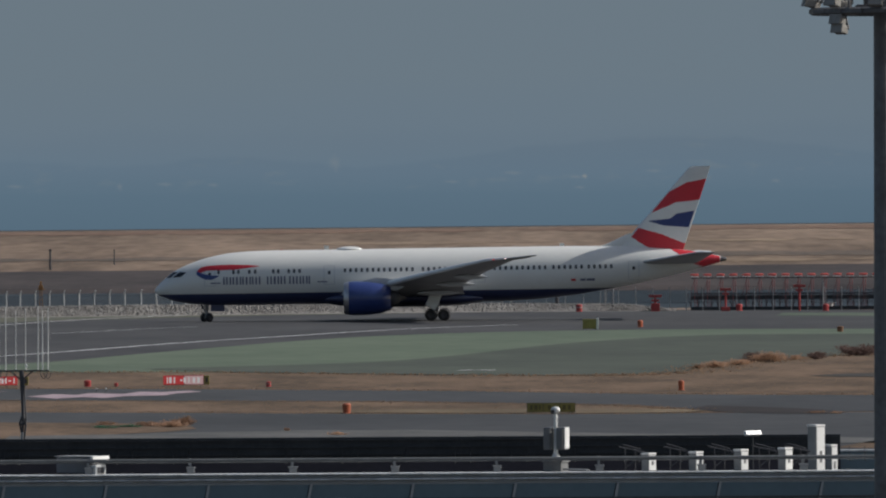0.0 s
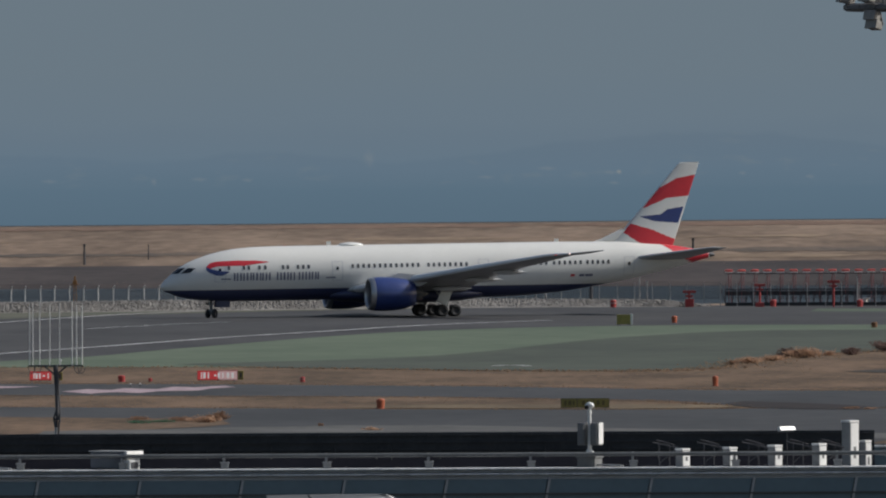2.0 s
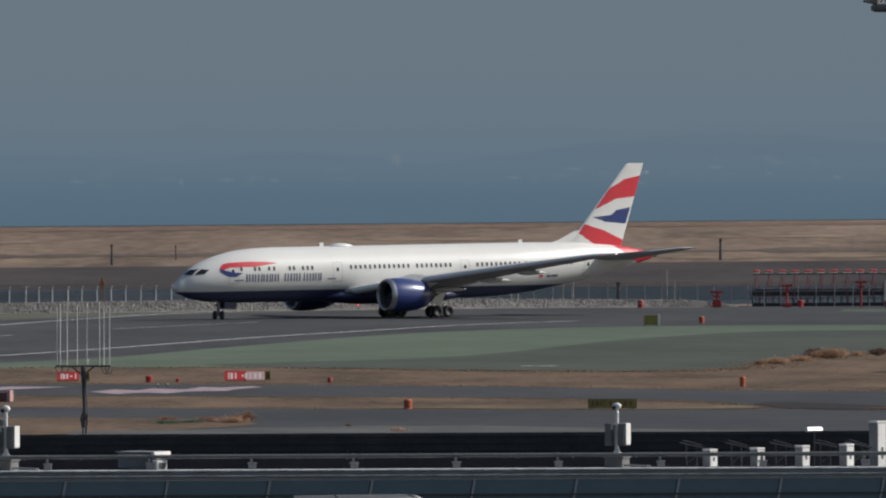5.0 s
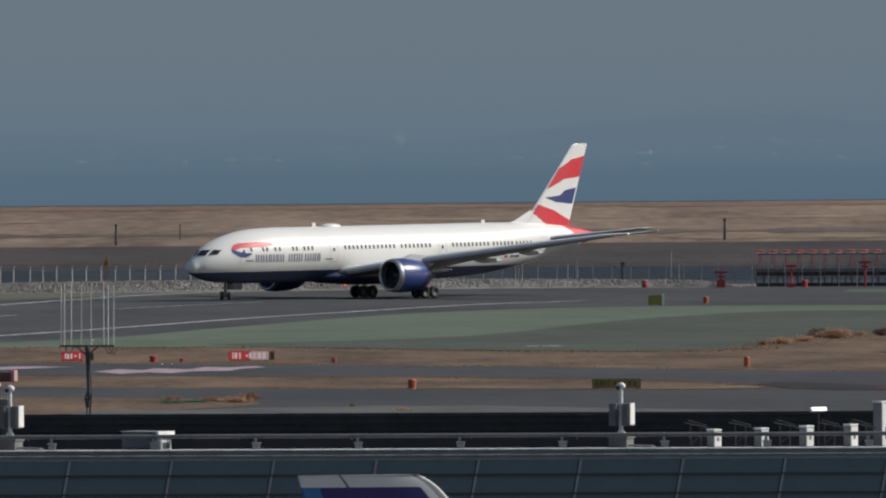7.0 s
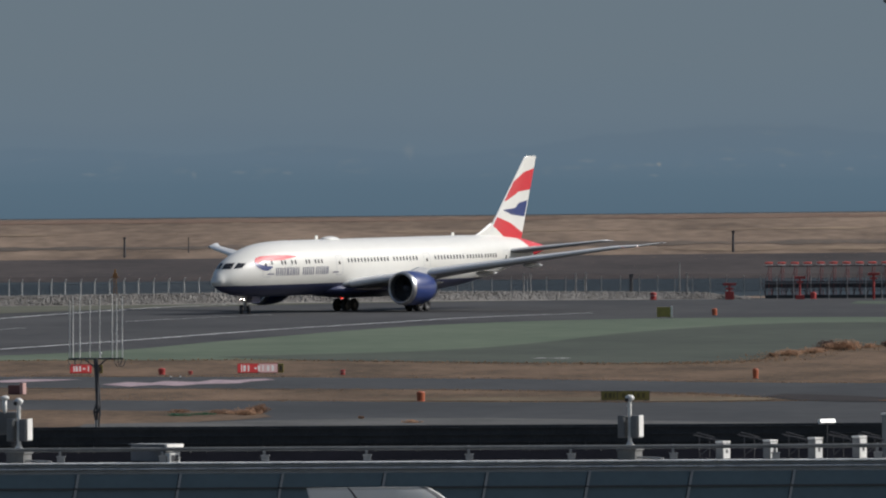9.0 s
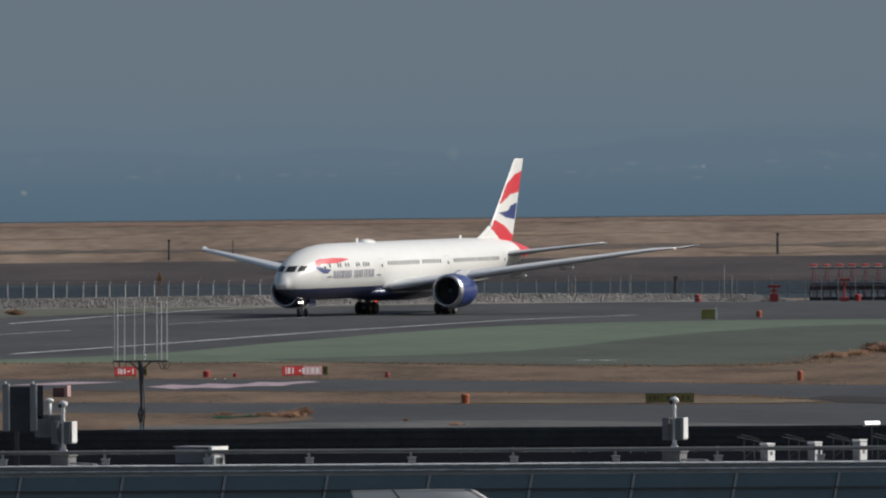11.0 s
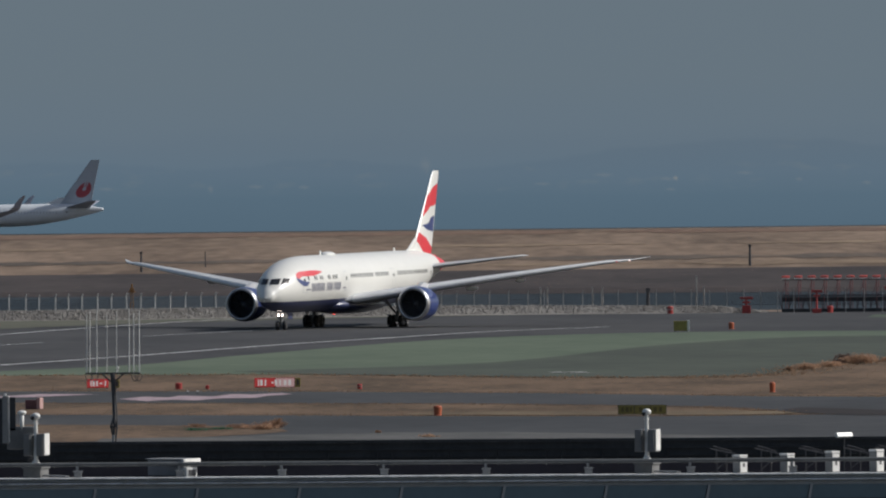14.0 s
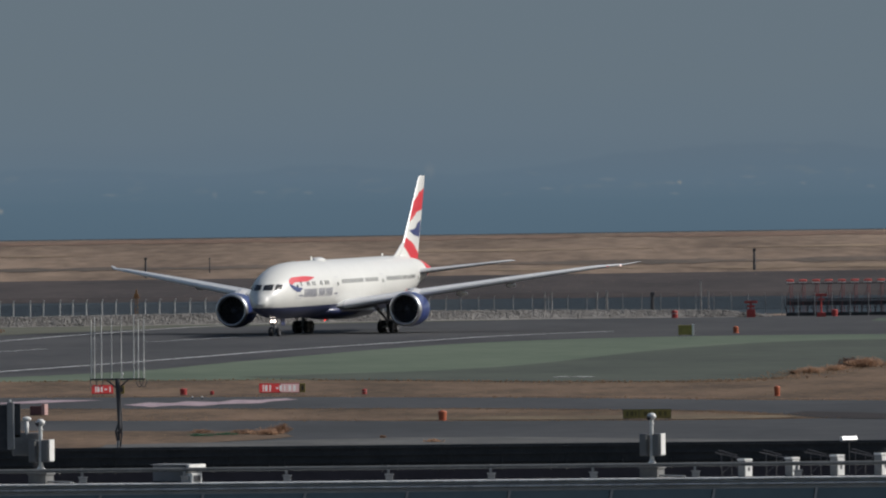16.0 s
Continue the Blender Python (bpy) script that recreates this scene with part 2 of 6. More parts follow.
def ribbon(name, pts, width, z, material, label, category="road marking"):
    c = smooth_line(pts)
    vs, fs = [], []
    for i, q in enumerate(c):
        d = (c[min(i + 1, len(c) - 1)] - c[max(i - 1, 0)]).normalized()
        s = Vector((-d.y, d.x, 0)) * width / 2
        vs += [(q.x + s.x, q.y + s.y, z), (q.x - s.x, q.y - s.y, z)]
    for i in range(len(c) - 1):
        fs.append((2 * i, 2 * i + 1, 2 * i + 3, 2 * i + 2))
    return tagged(new(name, mesh_of(name, vs, fs, material)), label, category, kind="structure")


# ---------------------------------------------------------------- ground, water, distance
PROFILE = [(-400, 0), (400, 0), (900, 0), (1345, 0), (1352, -1.4), (1632, -1.4), (1640, 0.0), (1700, 2.3), (1800, 4.7),
           (1925, 6.65), (1938, 6.98), (1950, 7.2), (1965, 7.3), (1995, 7.4), (2050, -8.0), (4900, -8.0)]


def far_rise(x):
    """The far embankment climbs gently towards the east."""
    return 0.0035 * max(-300.0, min(300.0, x))


vs, fs, ix = [], [], []
for y, z in PROFILE:
    for x in (-2500, -900, -300, 0, 300, 900, 2500):
        vs.append((x, y, z + (far_rise(x) if 1640 < y < 2000 else 0.0)))
for i in range(len(PROFILE) - 1):
    for k in range(6):
        fs.append((i * 7 + k, i * 7 + k + 1, (i + 1) * 7 + k + 1, (i + 1) * 7 + k))
        ix.append(1 if 1345 <= PROFILE[i][0] < 1700 else 2 if 1965 <= PROFILE[i][0] < 1995 else 0)
tagged(new("ground", mesh_of("ground", vs, fs, [GRASS, SCRUB, ASPHALT], ix)),
       "flat airfield ground of dry winter grass rising to a far embankment", "ground", kind="structure")
sheet("water", [(-2500, 1346), (2500, 1346), (2500, 1640), (-2500, 1640)], -0.7, WATER, "dark channel water behind the airfield fence", "water")
sheet("water_bay", [(-2500, 2010), (2500, 2010), (2500, 4850), (-2500, 4850)], -6.0, SEA, "calm grey-blue sea of the bay", "water")

sheet("road_apron", [(-300, 60), (300, 60), (300, 743), (24.67, 735.2), (18.38, 736.7), (9.89, 734.9), (-3.18, 739), (-18.01, 746.6), (-40.76, 757.4), (-300, 747)], 0.02, ROADWAY,
      "worn grey asphalt service road", "road")
sheet("grass_strip", [(-171.74, 800.4), (-40.76, 757.4), (-18.01, 746.6), (-3.18, 739), (9.89, 734.9), (18.38, 736.7), (16.81, 746.6), (14.59, 756.8), (12.17, 764), (-3.37, 780.3), (-19.33, 787.4), (-43.77, 797.5), (-171.74, 840.1)], 0.01, GRASS_NEAR,
      "dry brown grass strip between the roads", "grass")
sheet("verge", [(-61.64, 664), (-30.46, 668), (-23, 677), (-16.69, 689.8), (-15.37, 696.5), (-16.18, 706.8), (-19.23, 712.8), (-30.46, 720.2), (-61.64, 730.6)], 0.04, GRASS_NEAR,
      "dry brown grass verge beside the service road", "grass")
sheet("road_inner", [(-300, 783), (-43.77, 797.7), (-19.33, 787.4), (-3.37, 780.3), (12.17, 764.2), (14.59, 757), (16.81, 746.8), (18.38, 737.2), (300, 743.5),
                     (300, 790), (44.09, 785), (31.31, 793.3), (16.71, 800.3), (0.63, 818.8), (-20.44, 833.1), (-46.15, 842.2), (-300, 828)], 0.03, ROADWAY,
      "grey asphalt perimeter road between strips of grass", "road")
GREEN_EDGE = [(-63.74, 917.2), (-45.84, 931.8), (-34.25, 960.8), (-27.17, 1005.4), (-10.3, 1098.8), (5.43, 1136.8), (24.1, 1149.1), (45.16, 1143.6), (114.13, 1115.1)]
TAN_EDGE = [(-63.74, 908.9), (-46.98, 910.8), (-22.27, 907.9), (-3.87, 890.4), (9.5, 880.4), (13.85, 881.8), (18.39, 892), (20.75, 909.9), (23.3, 928.7), (26.63, 946.1), (32.68, 968.3), (39.95, 992.8), (58.93, 1043.2), (114.13, 1075.2)]
edge = [(p.x, p.y) for p in smooth_line(GREEN_EDGE, 6)]
tan = [(p.x, p.y) for p in smooth_line(TAN_EDGE, 4)]
sheet("infield", [(-171.74, 887.3), (-46.15, 842.2), (-20.44, 833.1), (0.63, 818.8), (16.71, 800.3), (31.31, 793.3), (44.09, 785), (149.75, 746.3), (149.76, 1067.4), (114.13, 1075.2)] + tan[::-1], 0.01, GRASS_NEAR,
      "dry brown grass infield beside the painted shoulder", "grass")
sheet("road_taxiway", edge + [(300, 1174), (300, 1343), (58.46, 1309.6), (23.71, 1327.5), (19.78, 1318.8), (9.91, 1310.4), (-0.05, 1315), (-20.22, 1311.1), (-42.81, 1288), (-59.52, 1220.1), (-77.53, 1115.5), (-93.65, 935.8)],
      0.02, ASPHALT, "dark grey asphalt taxiway curving across the airfield", "taxiway")
sheet("pavement_green", edge + [(300, 1174), (300, 1160), (114.13, 1075.2)] + tan[::-1], 0.03, GREEN, "green painted asphalt shoulder of the taxiway", "painted shoulder")
dark = [(p.x, p.y) for p in smooth_line([(-24.92, 922.6), (-4.17, 957.7), (11.29, 1052), (25.37, 1102), (42.94, 1108), (113.22, 1092)], 6)]
sheet("pavement_worn", dark + [q for q in tan[::-1] if q[0] > -20], 0.05, GREEN_DARK, "faded dark green asphalt infield", "painted infield")
sheet("verge_far_side", [(22.21, 637.9), (26.62, 632.7), (39.26, 627.3), (39.26, 655.9), (25.64, 656.7)], 0.045, GRASS_NEAR, "dry brown grass patch beside the service road", "grass")
sheet("gravel_strip", [(-26.36, 679.5), (-19.23, 682.5), (-13.15, 687.8), (-9.11, 690.6), (-2.07, 689.6), (3.92, 683.8), (9.88, 678.1), (17.79, 670.9), (25.64, 660.7), (25.64, 647.8), (-26.37, 662.3)], 0.045, GRAVEL, "pale gravel strip along the service road", "gravel")
sheet("road_patch", [(16.6, 752), (18.2, 738.5), (21, 733), (25, 730.5), (26.5, 735), (25, 744), (21.5, 753), (18, 759)], 0.045, DARK_EARTH, "dark stained earth beside the perimeter road", "earth")
sheet("grass_straw", [(-9, 743.5), (2, 739.2), (9.89, 736.2), (15.5, 737.4), (17.4, 741), (15.8, 747), (9, 750.5), (-2, 752), (-8, 749)], 0.05, PALE_STRAW, "pale straw along the edge of the grass strip", "grass")
sheet("grass_dark", [(28.4, 872), (31.5, 880), (36, 885), (45, 889), (60, 893), (60, 868), (45, 866), (36, 863.5), (31, 866)], 0.05, DARK_GRASS, "dark streak in the dry grass", "grass")
ribbon("edge_line", [(-47.19, 957.8), (-36, 1012.2), (-24.71, 1074.1), (-14.95, 1117), (-4.26, 1162.1), (7.92, 1191.9)], 0.6, 0.06, LINE, "worn white taxiway edge line")
ribbon("edge_line", [(-56.9, 1154.2), (-48.53, 1213.5), (-38.99, 1267.6), (-28.39, 1300.5)], 0.55, 0.06, LINE, "worn white taxiway edge line")
ribbon("worn_mark", [(1.45, 905.3), (1.95, 906.4), (2.4, 906.8)], 0.9, 0.08, LINE, "short worn white mark on the green paving")
ribbon("worn_mark", [(2.75, 906.6), (3.4, 905.8), (4.1, 904.6)], 0.9, 0.08, LINE, "short worn white mark on the green paving")
ribbon("centre_line", [(-57.43, 1055.1), (-53.23, 1079.9), (-48.43, 1101.2)], 0.3, 0.06, LINE, "faint worn taxiway centre line")
ribbon("centre_line", [(-40.13, 1143.1), (-32.6, 1173), (-26.34, 1193.2)], 0.3, 0.06, LINE, "faint worn taxiway centre line")
sheet("shoulder_far", [(37.5, 1262), (49.49, 1253), (114.13, 1221), (114.13, 1250.3), (50.73, 1280), (39, 1284)], 0.05, GREEN, "thin green painted strip beyond the taxiway", "painted shoulder")
sheet("faded_marking", [(-29.94, 805.1), (-28.41, 813.8), (-26.56, 809.6), (-25.85, 817.0), (-23.3, 812.5), (-22.28, 821.4), (-20.65, 819.1), (-18.61, 824.2), (-17.7, 819.1), (-19.43, 813.6), (-20.04, 806.2), (-22.89, 804.5), (-24.11, 797.4), (-25.95, 801.5), (-27.59, 796.1)], 0.06, PINK, "faded pinkish painted marking on the road", "road marking")
sheet("faded_marking", [(-40.76, 813.6), (-36.53, 814.6), (-32.1, 824.6), (-36.63, 827.1)], 0.06, PINK, "faded pinkish painted marking on the road", "road marking")


sheet("verge_shore", [(-200, 1000), (-78.6, 1114), (-60.57, 1203), (-43.85, 1254), (-21.24, 1290), (-0.05, 1308), (-61.62, 1300), (-200, 1262)], 0.04, GREY_GREEN,
      "thin grey-green turf between taxiway and stony bank", "grass")


def distance_material():
    """Hazy sky over a far shore: colour by height, low hills dimmed by haze put into the glow, and the bay below them.
    """
    m = bpy.data.materials.new("hazy_distance")
    m.use_nodes = True
    n, l = m.node_tree.nodes, m.node_tree.links
    n.remove(n["Principled BSDF"])
    em = n.new("ShaderNodeEmission")
    ge, sp = n.new("ShaderNodeNewGeometry"), n.new("ShaderNodeSeparateXYZ")
    l.new(ge.outputs["Position"], sp.inputs[0])

    def noise_of(sx, sz, detail):
        nz, mp = n.new("ShaderNodeTexNoise"), n.new("ShaderNodeMapping")
        mp.inputs["Scale"].default_value = (sx, 0.0, sz)
        l.new(ge.outputs["Position"], mp.inputs[0])
        l.new(mp.outputs[0], nz.inputs["Vector"])
        nz.inputs["Scale"].default_value, nz.inputs["Detail"].default_value = 1.0, detail
        return nz.outputs["Fac"]

    def maths(kind, a, b, c=None):
        k = n.new("ShaderNodeMath")
        k.operation = kind
        for socket, v in zip(k.inputs, (a, b) if c is None else (a, b, c)):
            if isinstance(v, (int, float)):
                socket.default_value = v
            else:
                l.new(v, socket)
        return k.outputs[0]

    def span(v, lo, hi, out0, out1):
        r = n.new("ShaderNodeMapRange")
        r.interpolation_type = "SMOOTHSTEP"
        for k, q in zip(("From Min", "From Max", "To Min", "To Max"), (lo, hi, out0, out1)):
            r.inputs[k].default_value = q
        l.new(v, r.inputs[0])
        return r.outputs[0]

    def ramp(v, stops, kind="LINEAR"):
        ra = n.new("ShaderNodeValToRGB")
        ra.color_ramp.interpolation = kind
        el = ra.color_ramp.elements
        el[0].position, el[0].color = stops[0][0], (*stops[0][1], 1)
        el[1].position, el[1].color = stops[-1][0], (*stops[-1][1], 1)
        for q, c in stops[1:-1]:
            el.new(q).color = (*c, 1)
        l.new(v, ra.inputs[0])
        return ra.outputs[0]

    def toned(colour, mask, to):
        x = n.new("ShaderNodeMix")
        x.data_type, x.blend_type = "RGBA", "MULTIPLY"
        l.new(mask, x.inputs[0])
        l.new(colour, x.inputs[6])
        x.inputs[7].default_value = (*to, 1)
        return x.outputs[2]

    z = sp.outputs["Z"]
    drift = maths("MULTIPLY_ADD", noise_of(0.006, 0.03, 5), 14.0, z)
    t = n.new("ShaderNodeMapRange")
    t.inputs["From Min"].default_value, t.inputs["From Max"].default_value = 0.0, 110.0
    l.new(drift, t.inputs[0])
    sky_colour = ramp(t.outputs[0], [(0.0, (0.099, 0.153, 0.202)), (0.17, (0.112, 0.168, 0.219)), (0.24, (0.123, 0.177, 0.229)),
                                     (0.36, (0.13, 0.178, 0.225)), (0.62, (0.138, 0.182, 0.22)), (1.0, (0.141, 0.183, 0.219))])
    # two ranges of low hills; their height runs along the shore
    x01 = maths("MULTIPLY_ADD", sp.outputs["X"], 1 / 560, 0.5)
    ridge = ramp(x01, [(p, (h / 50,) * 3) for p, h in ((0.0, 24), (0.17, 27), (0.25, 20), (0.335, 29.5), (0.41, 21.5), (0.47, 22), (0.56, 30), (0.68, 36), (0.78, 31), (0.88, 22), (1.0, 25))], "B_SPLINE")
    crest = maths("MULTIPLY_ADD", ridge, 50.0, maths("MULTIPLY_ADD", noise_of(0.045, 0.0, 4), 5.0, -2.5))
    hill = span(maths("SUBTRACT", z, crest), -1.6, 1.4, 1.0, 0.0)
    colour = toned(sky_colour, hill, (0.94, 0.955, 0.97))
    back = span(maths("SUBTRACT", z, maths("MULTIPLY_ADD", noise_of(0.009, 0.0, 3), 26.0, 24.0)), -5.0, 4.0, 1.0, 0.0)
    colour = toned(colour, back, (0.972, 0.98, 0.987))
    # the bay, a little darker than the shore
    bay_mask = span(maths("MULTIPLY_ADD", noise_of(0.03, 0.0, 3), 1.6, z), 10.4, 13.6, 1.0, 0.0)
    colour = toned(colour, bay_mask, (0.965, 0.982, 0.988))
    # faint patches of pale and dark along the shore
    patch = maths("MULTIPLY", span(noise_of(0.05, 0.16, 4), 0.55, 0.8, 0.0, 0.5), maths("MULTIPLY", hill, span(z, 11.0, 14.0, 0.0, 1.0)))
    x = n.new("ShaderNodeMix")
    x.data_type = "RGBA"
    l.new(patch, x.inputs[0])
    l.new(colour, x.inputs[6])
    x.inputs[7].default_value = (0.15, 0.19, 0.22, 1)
    l.new(x.outputs[2], em.inputs[0])
    l.new(em.outputs[0], n["Material Output"].inputs[0])
    return m


vs, fs = [], []
for k in range(41):
    a = radians(-32 + 64 * k / 40)
    vs += [(4780 * math.sin(a), 4780 * math.cos(a), -9), (4780 * math.sin(a), 4780 * math.cos(a), 150)]
for k in range(40):
    fs.append((2 * k, 2 * k + 2, 2 * k + 3, 2 * k + 1))
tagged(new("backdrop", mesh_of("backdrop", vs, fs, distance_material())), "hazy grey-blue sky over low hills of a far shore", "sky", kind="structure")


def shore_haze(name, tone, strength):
    """A glowing pale patch, haze put into its colour, that fades out towards its rim."""
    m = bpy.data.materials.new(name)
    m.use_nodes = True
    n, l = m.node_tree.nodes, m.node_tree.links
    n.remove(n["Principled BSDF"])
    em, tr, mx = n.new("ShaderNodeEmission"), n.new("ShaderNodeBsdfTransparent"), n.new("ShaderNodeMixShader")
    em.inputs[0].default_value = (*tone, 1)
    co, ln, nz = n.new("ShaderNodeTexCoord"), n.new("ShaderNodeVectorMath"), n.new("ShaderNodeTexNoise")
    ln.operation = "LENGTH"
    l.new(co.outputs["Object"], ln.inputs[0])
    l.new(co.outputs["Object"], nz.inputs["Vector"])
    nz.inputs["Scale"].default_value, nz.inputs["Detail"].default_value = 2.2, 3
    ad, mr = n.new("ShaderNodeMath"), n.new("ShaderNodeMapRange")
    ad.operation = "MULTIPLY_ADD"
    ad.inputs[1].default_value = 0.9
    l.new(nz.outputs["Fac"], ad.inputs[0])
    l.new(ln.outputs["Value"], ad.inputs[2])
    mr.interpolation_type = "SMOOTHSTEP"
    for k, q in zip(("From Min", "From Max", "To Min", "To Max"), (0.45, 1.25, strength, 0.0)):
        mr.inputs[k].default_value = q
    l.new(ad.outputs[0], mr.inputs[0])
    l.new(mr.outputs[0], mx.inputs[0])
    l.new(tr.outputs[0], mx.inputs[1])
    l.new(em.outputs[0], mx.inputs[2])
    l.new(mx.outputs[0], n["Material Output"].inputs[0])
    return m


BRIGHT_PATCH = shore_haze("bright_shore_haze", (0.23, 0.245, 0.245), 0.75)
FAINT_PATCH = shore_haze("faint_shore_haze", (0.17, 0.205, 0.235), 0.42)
patch_mesh = {}
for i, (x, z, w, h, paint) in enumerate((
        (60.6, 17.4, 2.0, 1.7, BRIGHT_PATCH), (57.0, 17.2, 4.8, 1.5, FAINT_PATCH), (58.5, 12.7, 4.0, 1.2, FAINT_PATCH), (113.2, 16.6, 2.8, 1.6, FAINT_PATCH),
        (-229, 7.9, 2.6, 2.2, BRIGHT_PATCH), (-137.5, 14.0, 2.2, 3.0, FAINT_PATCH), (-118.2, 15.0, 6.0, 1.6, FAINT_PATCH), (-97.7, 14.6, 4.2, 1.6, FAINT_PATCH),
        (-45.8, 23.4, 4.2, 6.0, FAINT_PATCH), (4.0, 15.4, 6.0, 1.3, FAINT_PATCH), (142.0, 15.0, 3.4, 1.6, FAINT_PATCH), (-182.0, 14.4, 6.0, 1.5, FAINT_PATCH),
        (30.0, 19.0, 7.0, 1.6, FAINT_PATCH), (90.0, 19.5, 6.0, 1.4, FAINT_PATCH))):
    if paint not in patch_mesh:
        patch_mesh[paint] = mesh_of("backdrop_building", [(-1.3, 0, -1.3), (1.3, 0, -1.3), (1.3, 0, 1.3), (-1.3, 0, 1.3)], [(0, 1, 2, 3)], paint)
    o = tagged(new("backdrop_building", patch_mesh[paint]), "pale glowing patches of hazed buildings on the far shore", "building", kind="structure")
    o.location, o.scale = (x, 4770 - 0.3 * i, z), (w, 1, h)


# ---------------------------------------------------------------- aircraft
def even(table, n=240):
    """A table of (along, value) drawn out smoothly."""
    xs = np.linspace(table[0][0], table[-1][0], n)
    v = np.interp(xs, [p[0] for p in table], [p[1] for p in table])
    w = np.ones(9) / 9
    s = np.convolve(np.pad(v, 4, mode="edge"), w, "valid")
    s[:3], s[-3:] = v[:3], v[-3:]
    return lambda x: float(np.interp(x, xs, s))


TOP_LINE = even([(0, 3.45), (0.35, 4.05), (0.85, 4.72), (1.7, 5.55), (2.75, 6.2), (3.8, 6.62), (5.1, 7.05), (7.0, 7.48), (9.1, 7.7), (12, 7.8), (45, 7.8), (52, 7.7), (58, 7.22), (62, 6.45)])
BOT_LINE = even([(0, 3.45), (0.35, 2.95), (1, 2.5), (3, 2.02), (6, 1.82), (9, 1.8), (38, 1.8), (42, 1.98), (46, 2.38), (52, 3.35), (58, 4.7), (62, 5.75)])
WID = even([(0, 0.02), (0.3, 0.6), (1, 1.18), (2, 1.7), (3.5, 2.2), (6, 2.68), (9, 2.88), (38, 2.88), (43, 2.74), (48, 2.3), (53, 1.65), (58, 0.95), (62, 0.3)])
ORIGIN = 31.6                                  # the main wheels' distance from the nose


def lift(x):
    """The hull stands a little nose-down on its wheels."""
    return 0.009 * max(0.0, x - 6)


def station(x):
    """Where a distance from the nose lies along the jet; the nose is drawn out to a longer point."""
    return ORIGIN - x + 0.6 * max(0.0, 1 - x / 4) ** 1.5


def TOP(x):
    return TOP_LINE(x) + lift(x)


def BOT(x):
    return BOT_LINE(x) + lift(x)


def hull_point(x, z, side, off=0.0):
    t, b, w = TOP(x), BOT(x), WID(x)
    z += lift(x)
    c, h = (t + b) / 2, (t - b) / 2
    q = max(-1.0, min(1.0, (z - c) / h))
    y = w * math.sqrt(max(0.0, 1 - q * q))
    n = Vector((0, y / (w * w + 1e-6), (z - c) / (h * h + 1e-6))).normalized()
    return (station(x), side * (y + n.y * off), c + q * h + n.z * off)


def hull_patch(x0, x1, low, high, side, off=0.015, nx=6, nz=5):
    """A thin plate lying on the hull; low and high are heights, or functions of how far along it is."""
    vs, fs = [], []
    for i in range(nx + 1):
        u = i / nx
        lo, hi = (low(u) if callable(low) else low), (high(u) if callable(high) else high)
        for k in range(nz + 1):
            vs.append(hull_point(x0 + (x1 - x0) * u, lo + (hi - lo) * k / nz, side, off))
    for i in range(nx):
        for k in range(nz):
            a = i * (nz + 1) + k
            q = (a, a + nz + 1, a + nz + 2, a + 1)
            fs.append(q if side < 0 else q[::-1])
    return vs, fs


def scaled(vs, k):
    return [(a * k, b * k, c * k) for a, b, c in vs]


def hull_mesh(k, material):
    seg, vs, fs = 48, [], []
    xs = [62 * (i / 130) ** 1.5 if i < 40 else 62 * (40 / 130) ** 1.5 + (62 - 62 * (40 / 130) ** 1.5) * (i - 40) / 90 for i in range(131)]
    for x in xs:
        t, b, w = TOP(x), BOT(x), WID(x)
        for j in range(seg):
            a = 2 * math.pi * j / seg
            vs.append((station(x), w * math.sin(a), (t + b) / 2 + (t - b) / 2 * math.cos(a)))
    for i in range(len(xs) - 1):
        for j in range(seg):
            m = (j + 1) % seg
            fs.append((i * seg + j, (i + 1) * seg + j, (i + 1) * seg + m, i * seg + m))
    fs += [tuple(range(seg)), tuple(range((len(xs) - 1) * seg, len(xs) * seg))[::-1]]
    return mesh_of("fuselage", scaled(vs, k), fs, material, smooth=True)


FOIL = [(0, 0), (0.012, 0.24), (0.05, 0.42), (0.15, 0.62), (0.32, 0.68), (0.55, 0.52), (0.8, 0.24), (1, 0.02),
        (1, -0.02), (0.8, -0.16), (0.55, -0.3), (0.32, -0.36), (0.15, -0.33), (0.05, -0.24), (0.012, -0.14)]


def lifting(sections, side, k, steps=5, upright=False):
    """A wing from sections (span, nose, chord, height, thickness); upright turns span into height."""
    full = []
    for a, b in zip(sections[:-1], sections[1:]):
        full += [tuple(p + (q - p) * s / steps for p, q in zip(a, b)) for s in range(steps)]
    full.append(sections[-1])
    vs, fs, n = [], [], len(FOIL)
    for y, x, c, z, th in full:
        for u, w in FOIL:
            if upright:
                vs.append(((ORIGIN - x - u * c), w * th * 0.75 if w > 0 else w * th * 1.35, y))
            else:
                vs.append((ORIGIN - x - u * c, side * y, z + w * th))
    for i in range(len(full) - 1):
        for j in range(n):
            m = (j + 1) % n
            q = (i * n + j, (i + 1) * n + j, (i + 1) * n + m, i * n + m)
            fs.append(q if side > 0 else q[::-1])
    e = (len(full) - 1) * n
    fs += [tuple(range(n))[::-1 if side > 0 else 1], tuple(range(e, e + n))[::1 if side > 0 else -1]]
    return scaled(vs, k), fs


